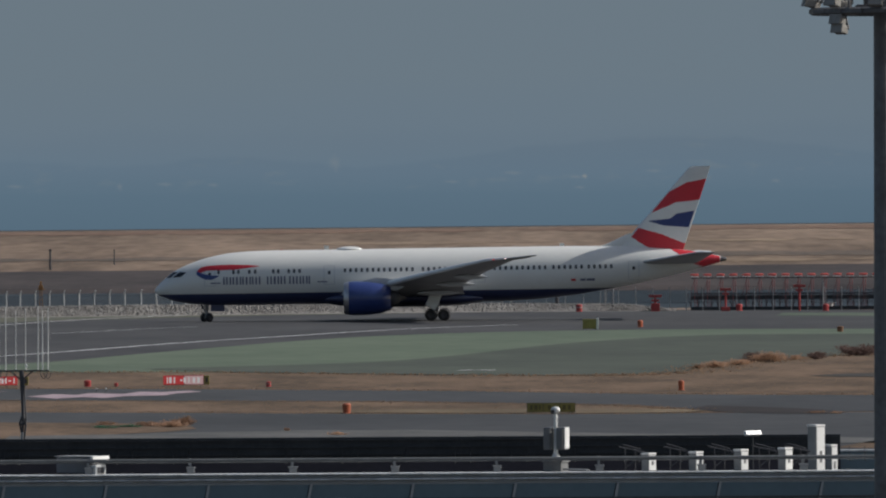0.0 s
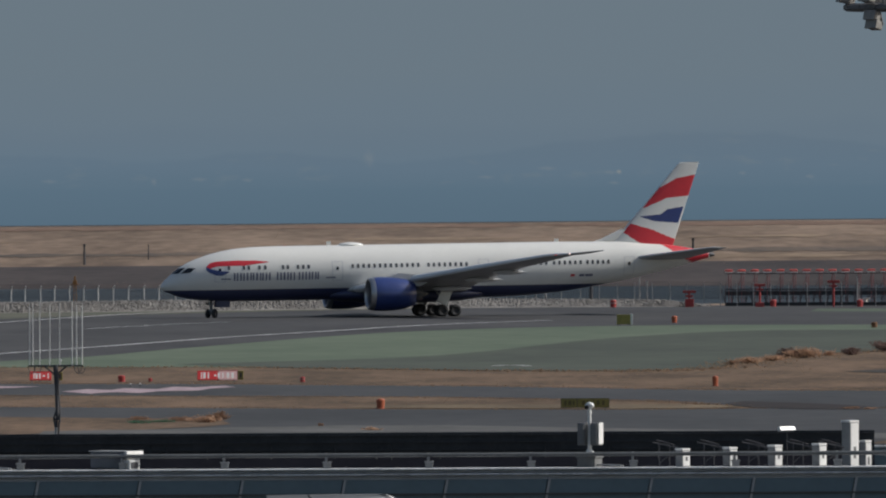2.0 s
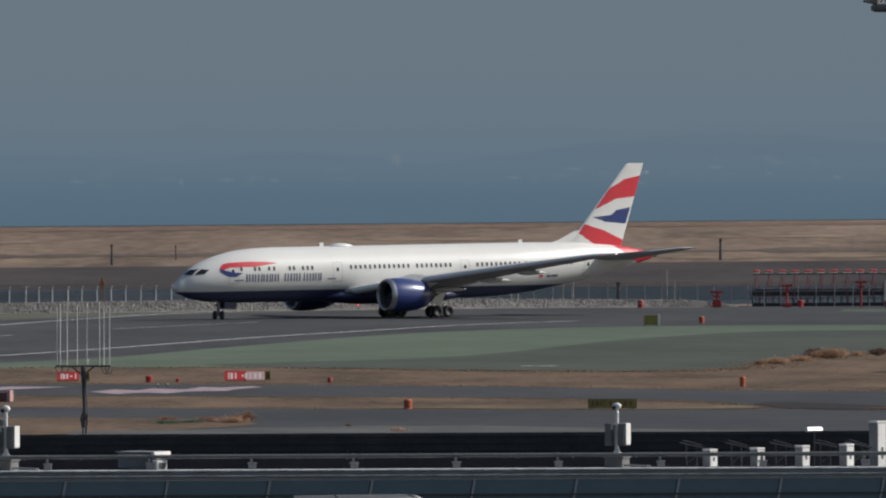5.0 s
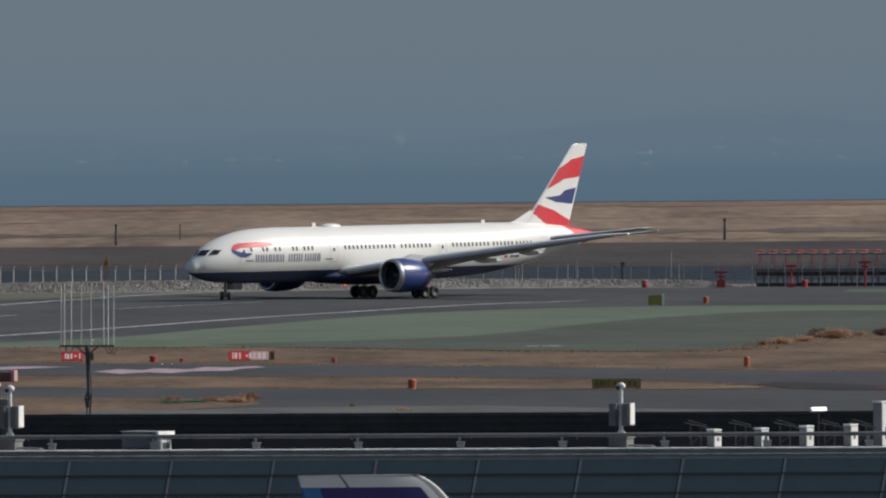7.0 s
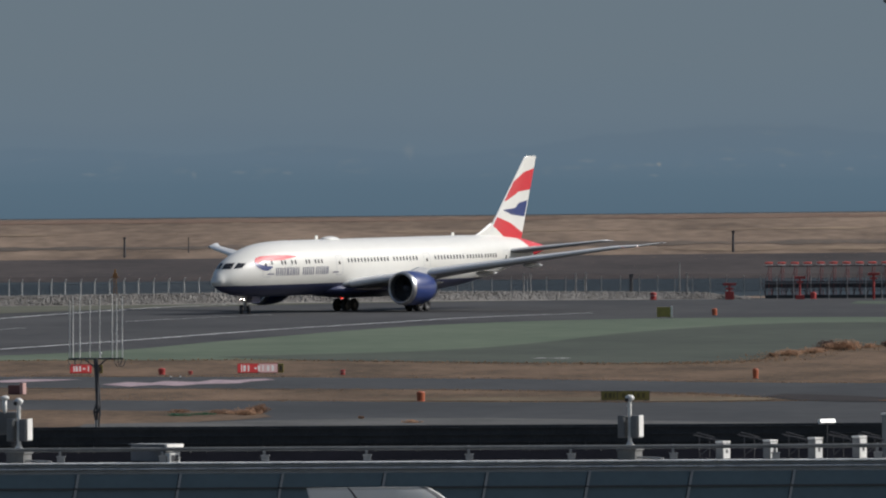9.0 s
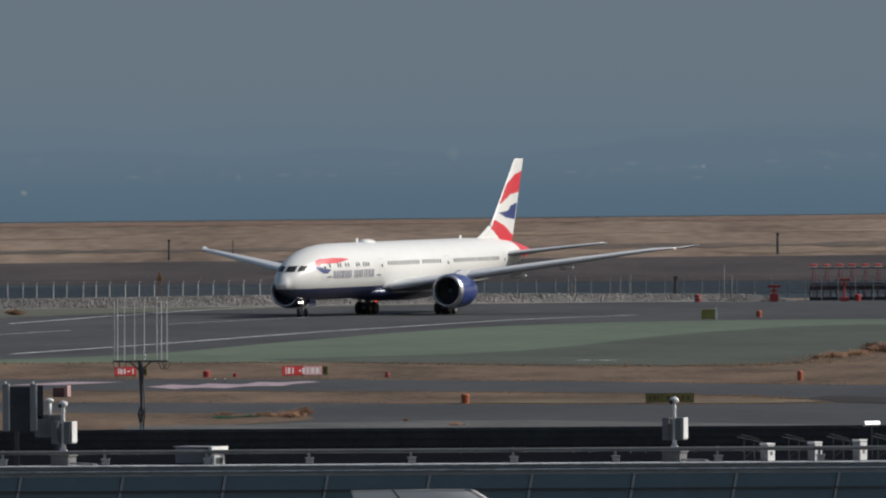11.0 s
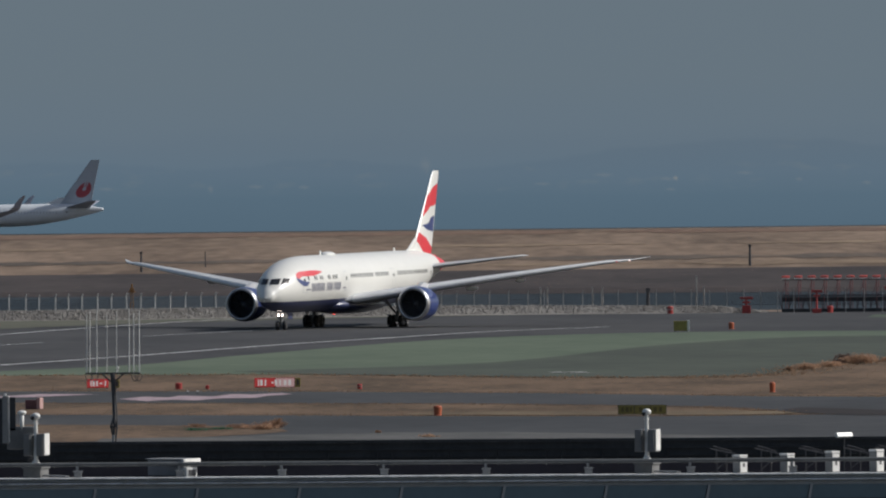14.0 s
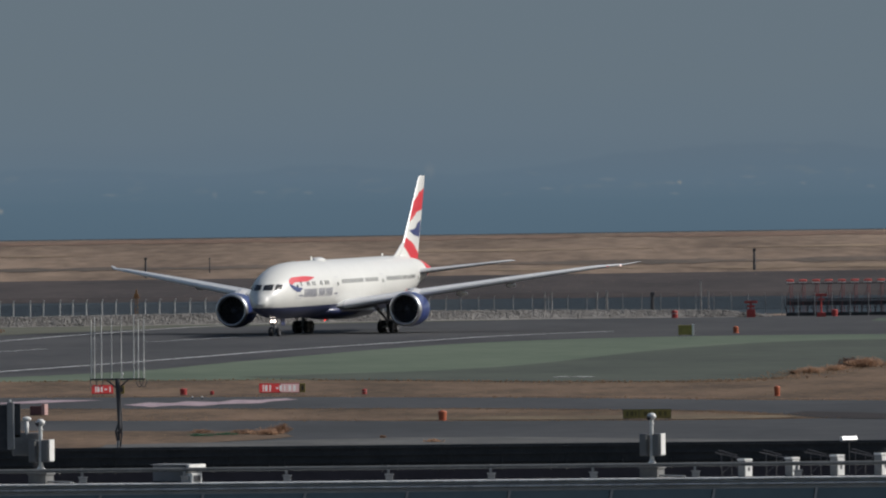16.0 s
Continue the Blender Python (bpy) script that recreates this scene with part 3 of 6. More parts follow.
def fin_mesh(k, z0, z1, lead0, lead1, chord0, chord1, colours, paint, thick=0.09, tip=0.2):
    """The upright tail, its skin in fine cells so that the painted bands can curve across it."""
    nu, nv, vs, fs, ix = 60, 220, [], [], []
    for side in (1, -1):
        base = len(vs)
        for i in range(nv + 1):
            v = i / nv
            for j in range(nu + 1):
                u = j / nu
                c = chord0 + (chord1 - chord0) * v
                nose = lead0 + (lead1 - lead0) * v
                end = nose + c
                nose += tip * c * max(0.0, (v - 0.97) / 0.03) ** 3
                c = end - nose
                x = nose + u * c
                th = thick * c * (2.6 * math.sqrt(u) * (1 - u) + 0.02)
                vs.append((ORIGIN - x, side * th * 0.5, z0 + (z1 - z0) * v))
        for i in range(nv):
            for j in range(nu):
                a = base + i * (nu + 1) + j
                q = (a, a + 1, a + nu + 2, a + nu + 1)
                fs.append(q if side < 0 else q[::-1])
                ix.append(paint((j + 0.5) / nu, (i + 0.5) / nv))
    top = nv * (nu + 1)
    off = (nu + 1) * (nv + 1)
    for j in range(nu):
        fs.append((top + j, top + j + 1, off + top + j + 1, off + top + j))
        ix.append(0)
    for i in range(nv):
        a = i * (nu + 1) + nu
        fs.append((a, a + nu + 1, off + a + nu + 1, off + a))
        ix.append(paint(0.99, (i + 0.5) / nv))
    return mesh_of("fin", scaled(vs, k), fs, colours, ix, smooth=True)


def flag_paint(u, v):
    """Waving bands on the tail: 0 white, 1 red, 2 blue."""
    w = (v - 0.115) / 0.885
    if u < 0.035:
        return 3
    if np.interp(u, (0.06, 0.435, 1), (0.41, 0.535, 0.565)) < w < np.interp(u, (0.03, 0.36, 1), (0.67, 0.79, 0.84)):
        return 1
    if 0.1 < u < 0.96 and np.interp(u, (0.1, 0.47, 0.81, 1), (0.298, 0.237, 0.22, 0.21)) < w < np.interp(u, (0.1, 0.52, 0.6, 1), (0.298, 0.326, 0.39, 0.43)):
        return 2
    if np.interp(u, (0.0, 0.05, 0.46, 1), (0.1, 0.09, -0.05, -0.12)) < w < np.interp(u, (0.03, 0.53, 1), (0.21, 0.128, 0.005)):
        return 1
    return 0


def disc_paint(u, v):
    """A red disc, pale in its middle and notched at its upper rim, on a white tail."""
    du, dv = (u - 0.6) * 3.4, (v - 0.37) * 6.0
    if math.hypot(du, dv) > 1.0:
        return 0
    if dv > 0.05 and abs(du) < 0.12 + 0.2 * dv and abs(du) > 0.09 * dv or math.hypot(du, dv * 1.3 - 0.1) < 0.26:
        return 0
    return 1


def house_paint(u, v):
    """White cap and leading edge round an indigo field with a light blue rear edge."""
    if v > 0.982 or u < 0.13:
        return 0
    return 2 if u > 0.86 else 1


def capped_paint(u, v):
    """The same, with the dark gap ahead of the rudder across the white cap."""
    if v > 0.975 and 0.65 < u < 0.667:
        return 3
    return 4 if 0.02 < u < 0.075 else house_paint(u, v)


def wheel_mesh(r, w):
    prof = [(-w / 2 * 0.6, 0.0), (-w / 2 * 0.6, r * 0.42), (-w / 2, r * 0.5), (-w / 2, r * 0.82), (-w / 2 * 0.7, r * 0.97), (0, r),
            (w / 2 * 0.7, r * 0.97), (w / 2, r * 0.82), (w / 2, r * 0.5), (w / 2 * 0.6, r * 0.42), (w / 2 * 0.6, 0.0)]
    v, fc = turned(prof, 24, "Y")
    idx = []
    for i in range(len(prof) - 1):
        idx += [1 if i in (0, 1, 8, 9) else 0] * 24
    return mesh_of("wheel", v, fc, [TYRE, DARK_STEEL], idx, smooth=True)


def engine(root, k, x, y, z, r, length, cowl, lip_mat):
    """A nacelle with its bright inlet lip, fan, exhaust and pylon."""
    s = 1 if y > 0 else -1
    X = ORIGIN - x
    v, fc = turned([(0.0, r * 0.996), (-0.05 * length, r * 1.015), (-0.2 * length, r * 1.03), (-0.5 * length, r), (-0.78 * length, r * 0.9), (-length, r * 0.72),
                    (-length, r * 0.66), (-0.7 * length, r * 0.62)], 36)
    body = part("engine", mesh_of("engine", scaled(moved(v, X - 0.12 * length, y, z), k), fc, cowl, smooth=True), None, root, "glossy engine nacelle under the wing")
    v, fc = turned([(-0.2 * length, r * 0.80), (-0.06 * length, r * 0.79), (-0.012 * length, r * 0.82), (0, r * 0.875), (-0.012 * length, r * 0.93), (-0.05 * length, r * 0.972),
                    (-0.12 * length, r * 0.998)], 36)
    part("inlet_lip", mesh_of("inlet_lip", scaled(moved(v, X, y, z), k), fc, lip_mat, smooth=True), None, body, "bright metal inlet lip")
    bl_v = []
    for i in range(18):
        a = 2 * math.pi * i / 18
        for rr, tw in ((0.2, 0.0), (0.8, 0.16)):
            for da, dx in ((-0.09, 0.06), (0.13, -0.06)):
                t = a + tw + da
                bl_v.append((X - (0.22 - dx) * length, y + r * rr * math.cos(t), z + r * rr * math.sin(t)))
    for i in range(18):
        part("fan_blade", mesh_of("fan_blade", scaled(bl_v[4 * i:4 * i + 4], k), [(0, 1, 3, 2)], FAN), None, body)
    v, fc = turned([(-0.13 * length, 0.01), (-0.17 * length, r * 0.14), (-0.26 * length, r * 0.22), (-0.28 * length, r * 0.82)], 30)
    part("fan_hub", mesh_of("fan_hub", scaled(moved(v, X, y, z), k), fc, FAN, smooth=True), None, body, "dark fan hub with spinner")
    v, fc = turned([(-0.75 * length, r * 0.5), (-1.05 * length, r * 0.46), (-1.22 * length, r * 0.34), (-1.22 * length, r * 0.22), (-1.42 * length, 0.02)], 24)
    part("exhaust_cone", mesh_of("exhaust_cone", scaled(moved(v, X - 0.1 * length, y, z), k), fc, DARK_STEEL, smooth=True), None, body, "dark metal exhaust cone")
    vs = []
    for xx, zz in ((X - 0.25 * length, z + r * 0.9), (X - 1.25 * length, z + r * 0.45), (X - 1.75 * length, z + r * 1.02), (X - 0.75 * length, z + r * 1.25)):
        vs += [(xx, y - 0.22, zz), (xx, y + 0.22, zz)]
    part("pylon", mesh_of("pylon", scaled(vs, k), [(0, 2, 4, 6), (1, 7, 5, 3), (0, 1, 3, 2), (2, 3, 5, 4), (4, 5, 7, 6), (6, 7, 1, 0)], PAINT_GREY), None, body)
    return body


def gear(root, k, name, x, y, wheels, r, w, top, wheel_list):
    """An undercarriage leg; wheels are (forward, sideways) of the leg."""
    X = ORIGIN - x
    fw = [a for a, b in wheels]
    sw = [b for a, b in wheels]
    items = [((X, y, r), (X, y, top), 0.17, 0.2), ((X + 0.1, y, r + 0.5), (X + 1.3, y * 0.75, top + 0.2), 0.09), ((X, y, r + 0.5), (X - 0.2, y * 0.6, top), 0.08)]
    if len(wheels) > 2:
        items.append(((X + min(fw), y, r), (X + max(fw), y, r), 0.16))
    for a in sorted(set(fw)):
        items.append(((X + a, y + min(sw), r), (X + a, y + max(sw), r), 0.09))
    bm = rods(*items)
    bmesh.ops.scale(bm, vec=(k, k, k), verts=bm.verts[:])
    leg = part(name, bm, STEEL, root, "grey steel undercarriage leg")
    me = wheel_mesh(r * k, w * k)
    for a, b in wheels:
        o = part("wheel", me, None, leg, "black rubber tyre on a metal rim")
        o.location = ((X + a) * k, (y + b) * k, r * k)
        wheel_list.append((o, o.location.copy(), r * k))
    return leg


def windows(root, k, xs, z, w, h, pane):
    for side in (1, -1):
        for x in xs:
            v, fc = hull_patch(x, x + w, lambda u: z - h / 2 * (1 - 0.3 * (2 * u - 1) ** 4), lambda u: z + h / 2 * (1 - 0.3 * (2 * u - 1) ** 4), side, 0.02, 4, 2)
            part("cabin_window", mesh_of("cabin_window", scaled(v, k), fc, pane), None, root)


def evenly(*spans, step):
    out = []
    for a, b in spans:
        out += [a + step * i for i in range(int((b - a) / step) + 1)]
    return out


def hull_at(y, z):
    """How far behind the nose the hull reaches a side distance and height."""
    lo, hi = 0.2, 9.0
    for _ in range(30):
        m = (lo + hi) / 2
        t, b, w = TOP(m), BOT(m), WID(m)
        inside_hull = (y / w) ** 2 + ((z - (t + b) / 2) / ((t - b) / 2)) ** 2 < 1
        lo, hi = (lo, m) if inside_hull else (m, hi)
    return (lo + hi) / 2


def cockpit(root, k, panes):
    """Windscreen panes wrapped round the nose: side distances, lower and upper heights at the inner and outer end."""
    for side in (1, -1):
        for y0, y1, lo0, hi0, lo1, hi1 in panes:
            vs, fs = [], []
            for i in range(9):
                u = i / 8
                y, lo, hi = y0 + (y1 - y0) * u, lo0 + (lo1 - lo0) * u, hi0 + (hi1 - hi0) * u
                for j in range(6):
                    z = lo + (hi - lo) * j / 5
                    vs.append((station(hull_at(y, z)) + 0.025, side * (y + 0.014), z + 0.014))
            for i in range(8):
                for j in range(5):
                    q = (i * 6 + j, i * 6 + 6 + j, i * 6 + 7 + j, i * 6 + 1 + j)
                    fs.append(q if side > 0 else q[::-1])
            part("cockpit_window", mesh_of("cockpit_window", scaled(vs, k), fs, GLASS_DARK), None, root, "dark cockpit window pane")


def doors(root, k, xs, z0, z1, w):
    for side in (1, -1):
        for x in xs:
            vs, fs = [], []
            for a, b, lo, hi in ((x, x + 0.07, z0, z1), (x + w, x + w + 0.07, z0, z1), (x, x + w, z0, z0 + 0.06), (x, x + w, z1 - 0.06, z1)):
                v, fc = hull_patch(a, b, lo, hi, side, 0.012, 2, 5)
                fs += [tuple(q + len(vs) for q in t) for t in fc]
                vs += v
            d = part("cabin_door", mesh_of("cabin_door", scaled(vs, k), fs, PAINT_GREY), None, root, "cabin door outline")
            v, fc = hull_patch(x + w * 0.4, x + w * 0.65, z1 - 0.95, z1 - 0.6, side, 0.02, 2, 2)
            part("door_window", mesh_of("door_window", scaled(v, k), fc, GLASS_DARK), None, d)


def leading_edge(sections, side, k):
    """A bright metal skin over the front of a wing."""
    vs, fs = [], []
    front = [(0.03, -0.3), (0.004, -0.14), (-0.004, 0.0), (0.012, 0.27), (0.05, 0.46), (0.09, 0.55)]
    for y, x, c, z, th in sections:
        for u, w in front:
            vs.append((ORIGIN - x - u * c + 0.004, side * y, z + w * th))
    n = len(front)
    for i in range(len(sections) - 1):
        for j in range(n - 1):
            q = (i * n + j, (i + 1) * n + j, (i + 1) * n + j + 1, i * n + j + 1)
            fs.append(q if side < 0 else q[::-1])
    return scaled(vs, k), fs


def two_sided(root, name, k, sections, material, label, under=None):
    out = []
    for side in (1, -1):
        v, fc = lifting(sections, side, k)
        # lower faces take the shaded copy where one is given
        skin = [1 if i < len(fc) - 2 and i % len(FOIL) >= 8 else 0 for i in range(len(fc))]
        out.append(part(name, mesh_of(name, v, fc, [material, under or material], skin, smooth=True), None, root, label))
    return out


def widebody():
    """The long-haul twin jet that turns off the taxiway."""
    k, wl = 1.0, []
    root = thing("airliner", pose(0, 0, 0), "white twin-engine airliner with dark blue belly, taxiing in a turn", "airplane")
    part("fuselage", hull_mesh(k, HULL), None, root)
    cockpit(root, k, [(0.12, 1.0, 4.9, 5.46, 4.88, 5.52), (1.18, 1.66, 4.9, 5.53, 4.98, 5.46)])
    windows(root, k, [6.45, 8.1, 8.65, 9.85, 10.5, 12.5, 13.05, 14.2, 14.8, 15.4] + evenly((20.4, 28.0), (29.0, 33.7), (36.9, 42.6), (43.4, 46.6), (47.3, 50.0), step=0.62), 5.5, 0.28, 0.46, CABIN_PANE)
    doors(root, k, [5.0, 18.2, 34.8, 51.8], 3.95, 6.05, 1.15)
    for side in (1, -1):
        v, fc = hull_patch(4.2, 11.1, lambda u: float(np.interp(u, (0, 0.05, 0.16, 0.6, 1), (5.3, 5.42, 5.68, 5.74, 6.08))),
                           lambda u: float(np.interp(u, (0, 0.05, 0.16, 0.5, 0.8, 1), (5.62, 6.0, 6.2, 6.3, 6.25, 6.12))), side, 0.018, 30, 4)
        part("ribbon_mark", mesh_of("ribbon_mark", v, fc, PAINT_RED), None, root, "red ribbon stripe painted behind the cockpit")
        v, fc = hull_patch(4.15, 6.6, lambda u: float(np.interp(u, (0, 0.15, 0.4, 0.7, 1), (5.22, 4.95, 4.68, 4.66, 5.0))),
                           lambda u: float(np.interp(u, (0, 0.15, 0.4, 0.7, 1), (5.6, 5.45, 5.26, 5.14, 5.1))), side, 0.024, 20, 4)
        part("ribbon_mark", mesh_of("ribbon_mark", v, fc, PAINT_BLUE), None, root, "dark blue ribbon stripe painted behind the cockpit")
        xs = 7.1
        for w in (0.5, 0.5, 0.2, 0.45, 0.2, 0.45, 0.55, 0, 0.55, 0.2, 0.5, 0.75, 0.55, 0.5, 0.45):
            if w:
                for a, b in ((0, w),) if w < 0.3 else ((0, 0.17), (w - 0.17, w)):
                    v, fc = hull_patch(xs + a, xs + b, 4.1, 4.94, side, 0.018, 2, 3)
                    part("name_bar", mesh_of("name_bar", v, fc, LETTER), None, root, "grey-blue bar of the painted title")
            xs += (w or 0.3) + 0.21
        for x in (5.7, 17.5):
            v, fc = hull_patch(x, x + 1.1, 4.22, 4.34, side, 0.018, 2, 2)
            part("name_bar", mesh_of("name_bar", v, fc, LETTER), None, root, "grey-blue bar of the painted title")
        for x, w, paint in ((45.5, 0.5, PAINT_RED), (46.5, 0.6, LETTER), (47.2, 0.9, LETTER)):
            v, fc = hull_patch(x, x + w, 3.95, 4.2, side, 0.018, 2, 2)
            part("name_bar", mesh_of("name_bar", v, fc, paint), None, root, "small painted bar on the rear hull")
    # belly fairing
    v, fc = turned([(-9.5, 0.02), (-8.5, 0.9), (-6, 1.5), (-2, 1.75), (4, 1.75), (7.5, 1.4), (9.5, 0.7), (10.3, 0.02)], 24)
    v = [(a + 4.5, b * 1.75, c * 0.56 + 2.5) for a, b, c in v]
    part("belly_fairing", mesh_of("belly_fairing", v, fc, NAVY, smooth=True), None, root, "dark blue belly fairing")
    plan = [(1.6, 19.6, 14.2, 2.85, 1.3), (2.9, 20.6, 13.0, 3.05, 1.1), (9.6, 25.0, 8.6, 4.15, 0.9), (18, 30.4, 5.6, 5.47, 0.66), (26.6, 36.0, 3.0, 6.78, 0.38),
            (28.8, 38.4, 2.1, 7.02, 0.17), (30.0, 41.3, 0.5, 7.34, 0.06)]
    wings = two_sided(root, "wing", k, plan, PAINT_GREY, "long swept grey wing with raked tip", WING_SHADED)
    for w, side in zip(wings, (1, -1)):
        v, fc = leading_edge(plan[1:-1], side, k)
        part("leading_edge", mesh_of("leading_edge", v, fc, SLAT, smooth=True), None, w, "bright metal leading edge")
        for y, x, z, ln in ((6.5, 31.0, 3.1, 3.6), (12.5, 33.0, 4.1, 3.4), (17.5, 34.6, 4.95, 3.0)):
            v, fc = turned([(-ln * 0.6, 0.02), (-ln * 0.3, 0.22), (ln * 0.2, 0.3), (ln * 0.5, 0.2), (ln * 0.7, 0.02)], 12)
            part("flap_fairing", mesh_of("flap_fairing", moved(v, ORIGIN - x, side * y, z), fc, PAINT_GREY, smooth=True), None, w)
        lamp = bmesh.new()
        bmesh.ops.create_icosphere(lamp, subdivisions=1, radius=0.075, matrix=pose(ORIGIN - 38.2, side * 28.7, 6.98))
        nav = bmesh.new()
        bmesh.ops.create_uvsphere(nav, u_segments=10, v_segments=6, radius=1.0, matrix=pose(ORIGIN - 36.95, side * 27.6, 6.86, 0, 0, -42 * side) @ Matrix.Diagonal((0.07, 0.22, 0.06, 1)))
        part("wing_light", nav, NAV_RED if side > 0 else STEEL, w, "coloured position light in the leading edge")
        part("wing_light", lamp, LAMP_PALE if side > 0 else STEEL, w, "small wing-tip light")
    two_sided(root, "tailplane", k, [(0.6, 52.8, 6.6, 6.2, 0.6), (10.1, 59.2, 2.0, 7.4, 0.2), (10.3, 60.2, 1.0, 7.43, 0.08)], PAINT_GREY, "swept grey tailplane", WING_SHADED)
    part("fin", fin_mesh(k, 7.2, 16.9, 50.25, 58.7, 7.5, 2.25, [PAINT_WHITE, PAINT_RED, PAINT_BLUE, SLAT], flag_paint), None, root, "tail fin with waving red, white and blue bands")
    v, fc = lifting([(7.9, 48.0, 5.0, 0, 0.14), (8.4, 49.6, 4.0, 0, 0.3), (9.5, 51.9, 2.2, 0, 0.3)], 1, k, upright=True)
    part("fin_fillet", mesh_of("fin_fillet", v, fc, PAINT_WHITE, smooth=True), None, root)
    for side in (1, -1):
        v, fc = hull_patch(56.4, 61.95, lambda u: max(BOT_LINE(56.4 + 5.55 * u) + 0.05, 7.35 - 3.4 * u), lambda u: TOP_LINE(56.4 + 5.55 * u) - 0.04, side, 0.02, 20, 8)
        part("tail_stripe", mesh_of("tail_stripe", v, fc, PAINT_RED), None, root, "red painted patch at the tail cone")
    v, fc = turned([(0.3, 0.32), (-0.5, 0.24), (-0.7, 0.1)], 16)
    part("tail_cone", mesh_of("tail_cone", moved(v, ORIGIN - 62, 0, 6.62), fc, DARK_STEEL, smooth=True), None, root, "dark exhaust pipe at the tail")
    for side in (1, -1):
        engine(root, k, 20.5, side * 9.7, 2.6, 1.82, 4.6, PAINT_BLUE, CHROME)
        gear(root, k, "main_gear", 30.75, side * 4.8, [(0.73, -0.62), (0.73, 0.62), (-0.73, -0.62), (-0.73, 0.62)], 0.68, 0.5, 3.1, wl)
    nose_leg = gear(root, k, "nose_gear", 5.2, 0.0, [(0, -0.4), (0, 0.4)], 0.5, 0.38, 2.2, wl)
    for sy in (-0.19, 0.19):
        # Added tube; hides the lamp's glow from side views.
        v, fc = turned([(0.02, 0.13), (0.3, 0.14), (0.3, 0.155), (0.0, 0.155), (0.0, 0.0)], 16)
        hood = part("lamp_shield", mesh_of("lamp_shield", moved(v, ORIGIN - 4.9, sy, 1.6), fc, DARK_STEEL), None, root, "added dark tube shielding the taxi lamp from the side")
        part("taxi_lamp", rods(((ORIGIN - 4.88, sy, 1.6), (ORIGIN - 4.85, sy, 1.6), 0.125), seg=16), LAMP_WHITE, hood, "lit taxi lamp")
    for sy in (0.55, -0.55):
        part("gear_door", boxes(((1.5, 0.05, 0.75), (ORIGIN - 6.4, sy, 1.55))), NAVY, root, "dark blue nose gear door")
    for side in (1, -1):
        panel_bm = boxes(((1.25, 0.08, 1.75), (0, 0, 0)), bevel=0.03)
        bmesh.ops.transform(panel_bm, matrix=pose(ORIGIN - 30.3, side * 5.35, 2.25, 0, -24, 0), verts=panel_bm.verts[:])
        part("gear_door", panel_bm, PAINT_WHITE, root, "white slanting main gear door")
    for x, h in ((18.5, 0.45), (44.5, 0.35)):
        part("antenna", boxes(((0.5, 0.06, h), (ORIGIN - x, 0, TOP(x) + h / 2 - 0.03))), PAINT_WHITE, root, "white blade antenna on the roof")
    dome = bmesh.new()
    bmesh.ops.create_uvsphere(dome, u_segments=16, v_segments=8, radius=1.0, matrix=pose(ORIGIN - 21, 0, 7.88) @ Matrix.Diagonal((1.5, 0.8, 0.36, 1)))
    part("antenna_dome", dome, PAINT_WHITE, root, "low white antenna dome on the roof", smooth=True)
    bec = bmesh.new()
    bmesh.ops.create_icosphere(bec, subdivisions=2, radius=0.12, matrix=pose(ORIGIN - 13.5, 0, 7.84))
    part("beacon", bec, RED, root, "unlit red beacon on the roof")
    bec = bmesh.new()
    bmesh.ops.create_icosphere(bec, subdivisions=2, radius=0.1, matrix=pose(ORIGIN - 23.2, 0, 1.5))
    part("beacon", bec, LAMP_RED, root, "red beacon under the belly")
    return root, wl, nose_leg


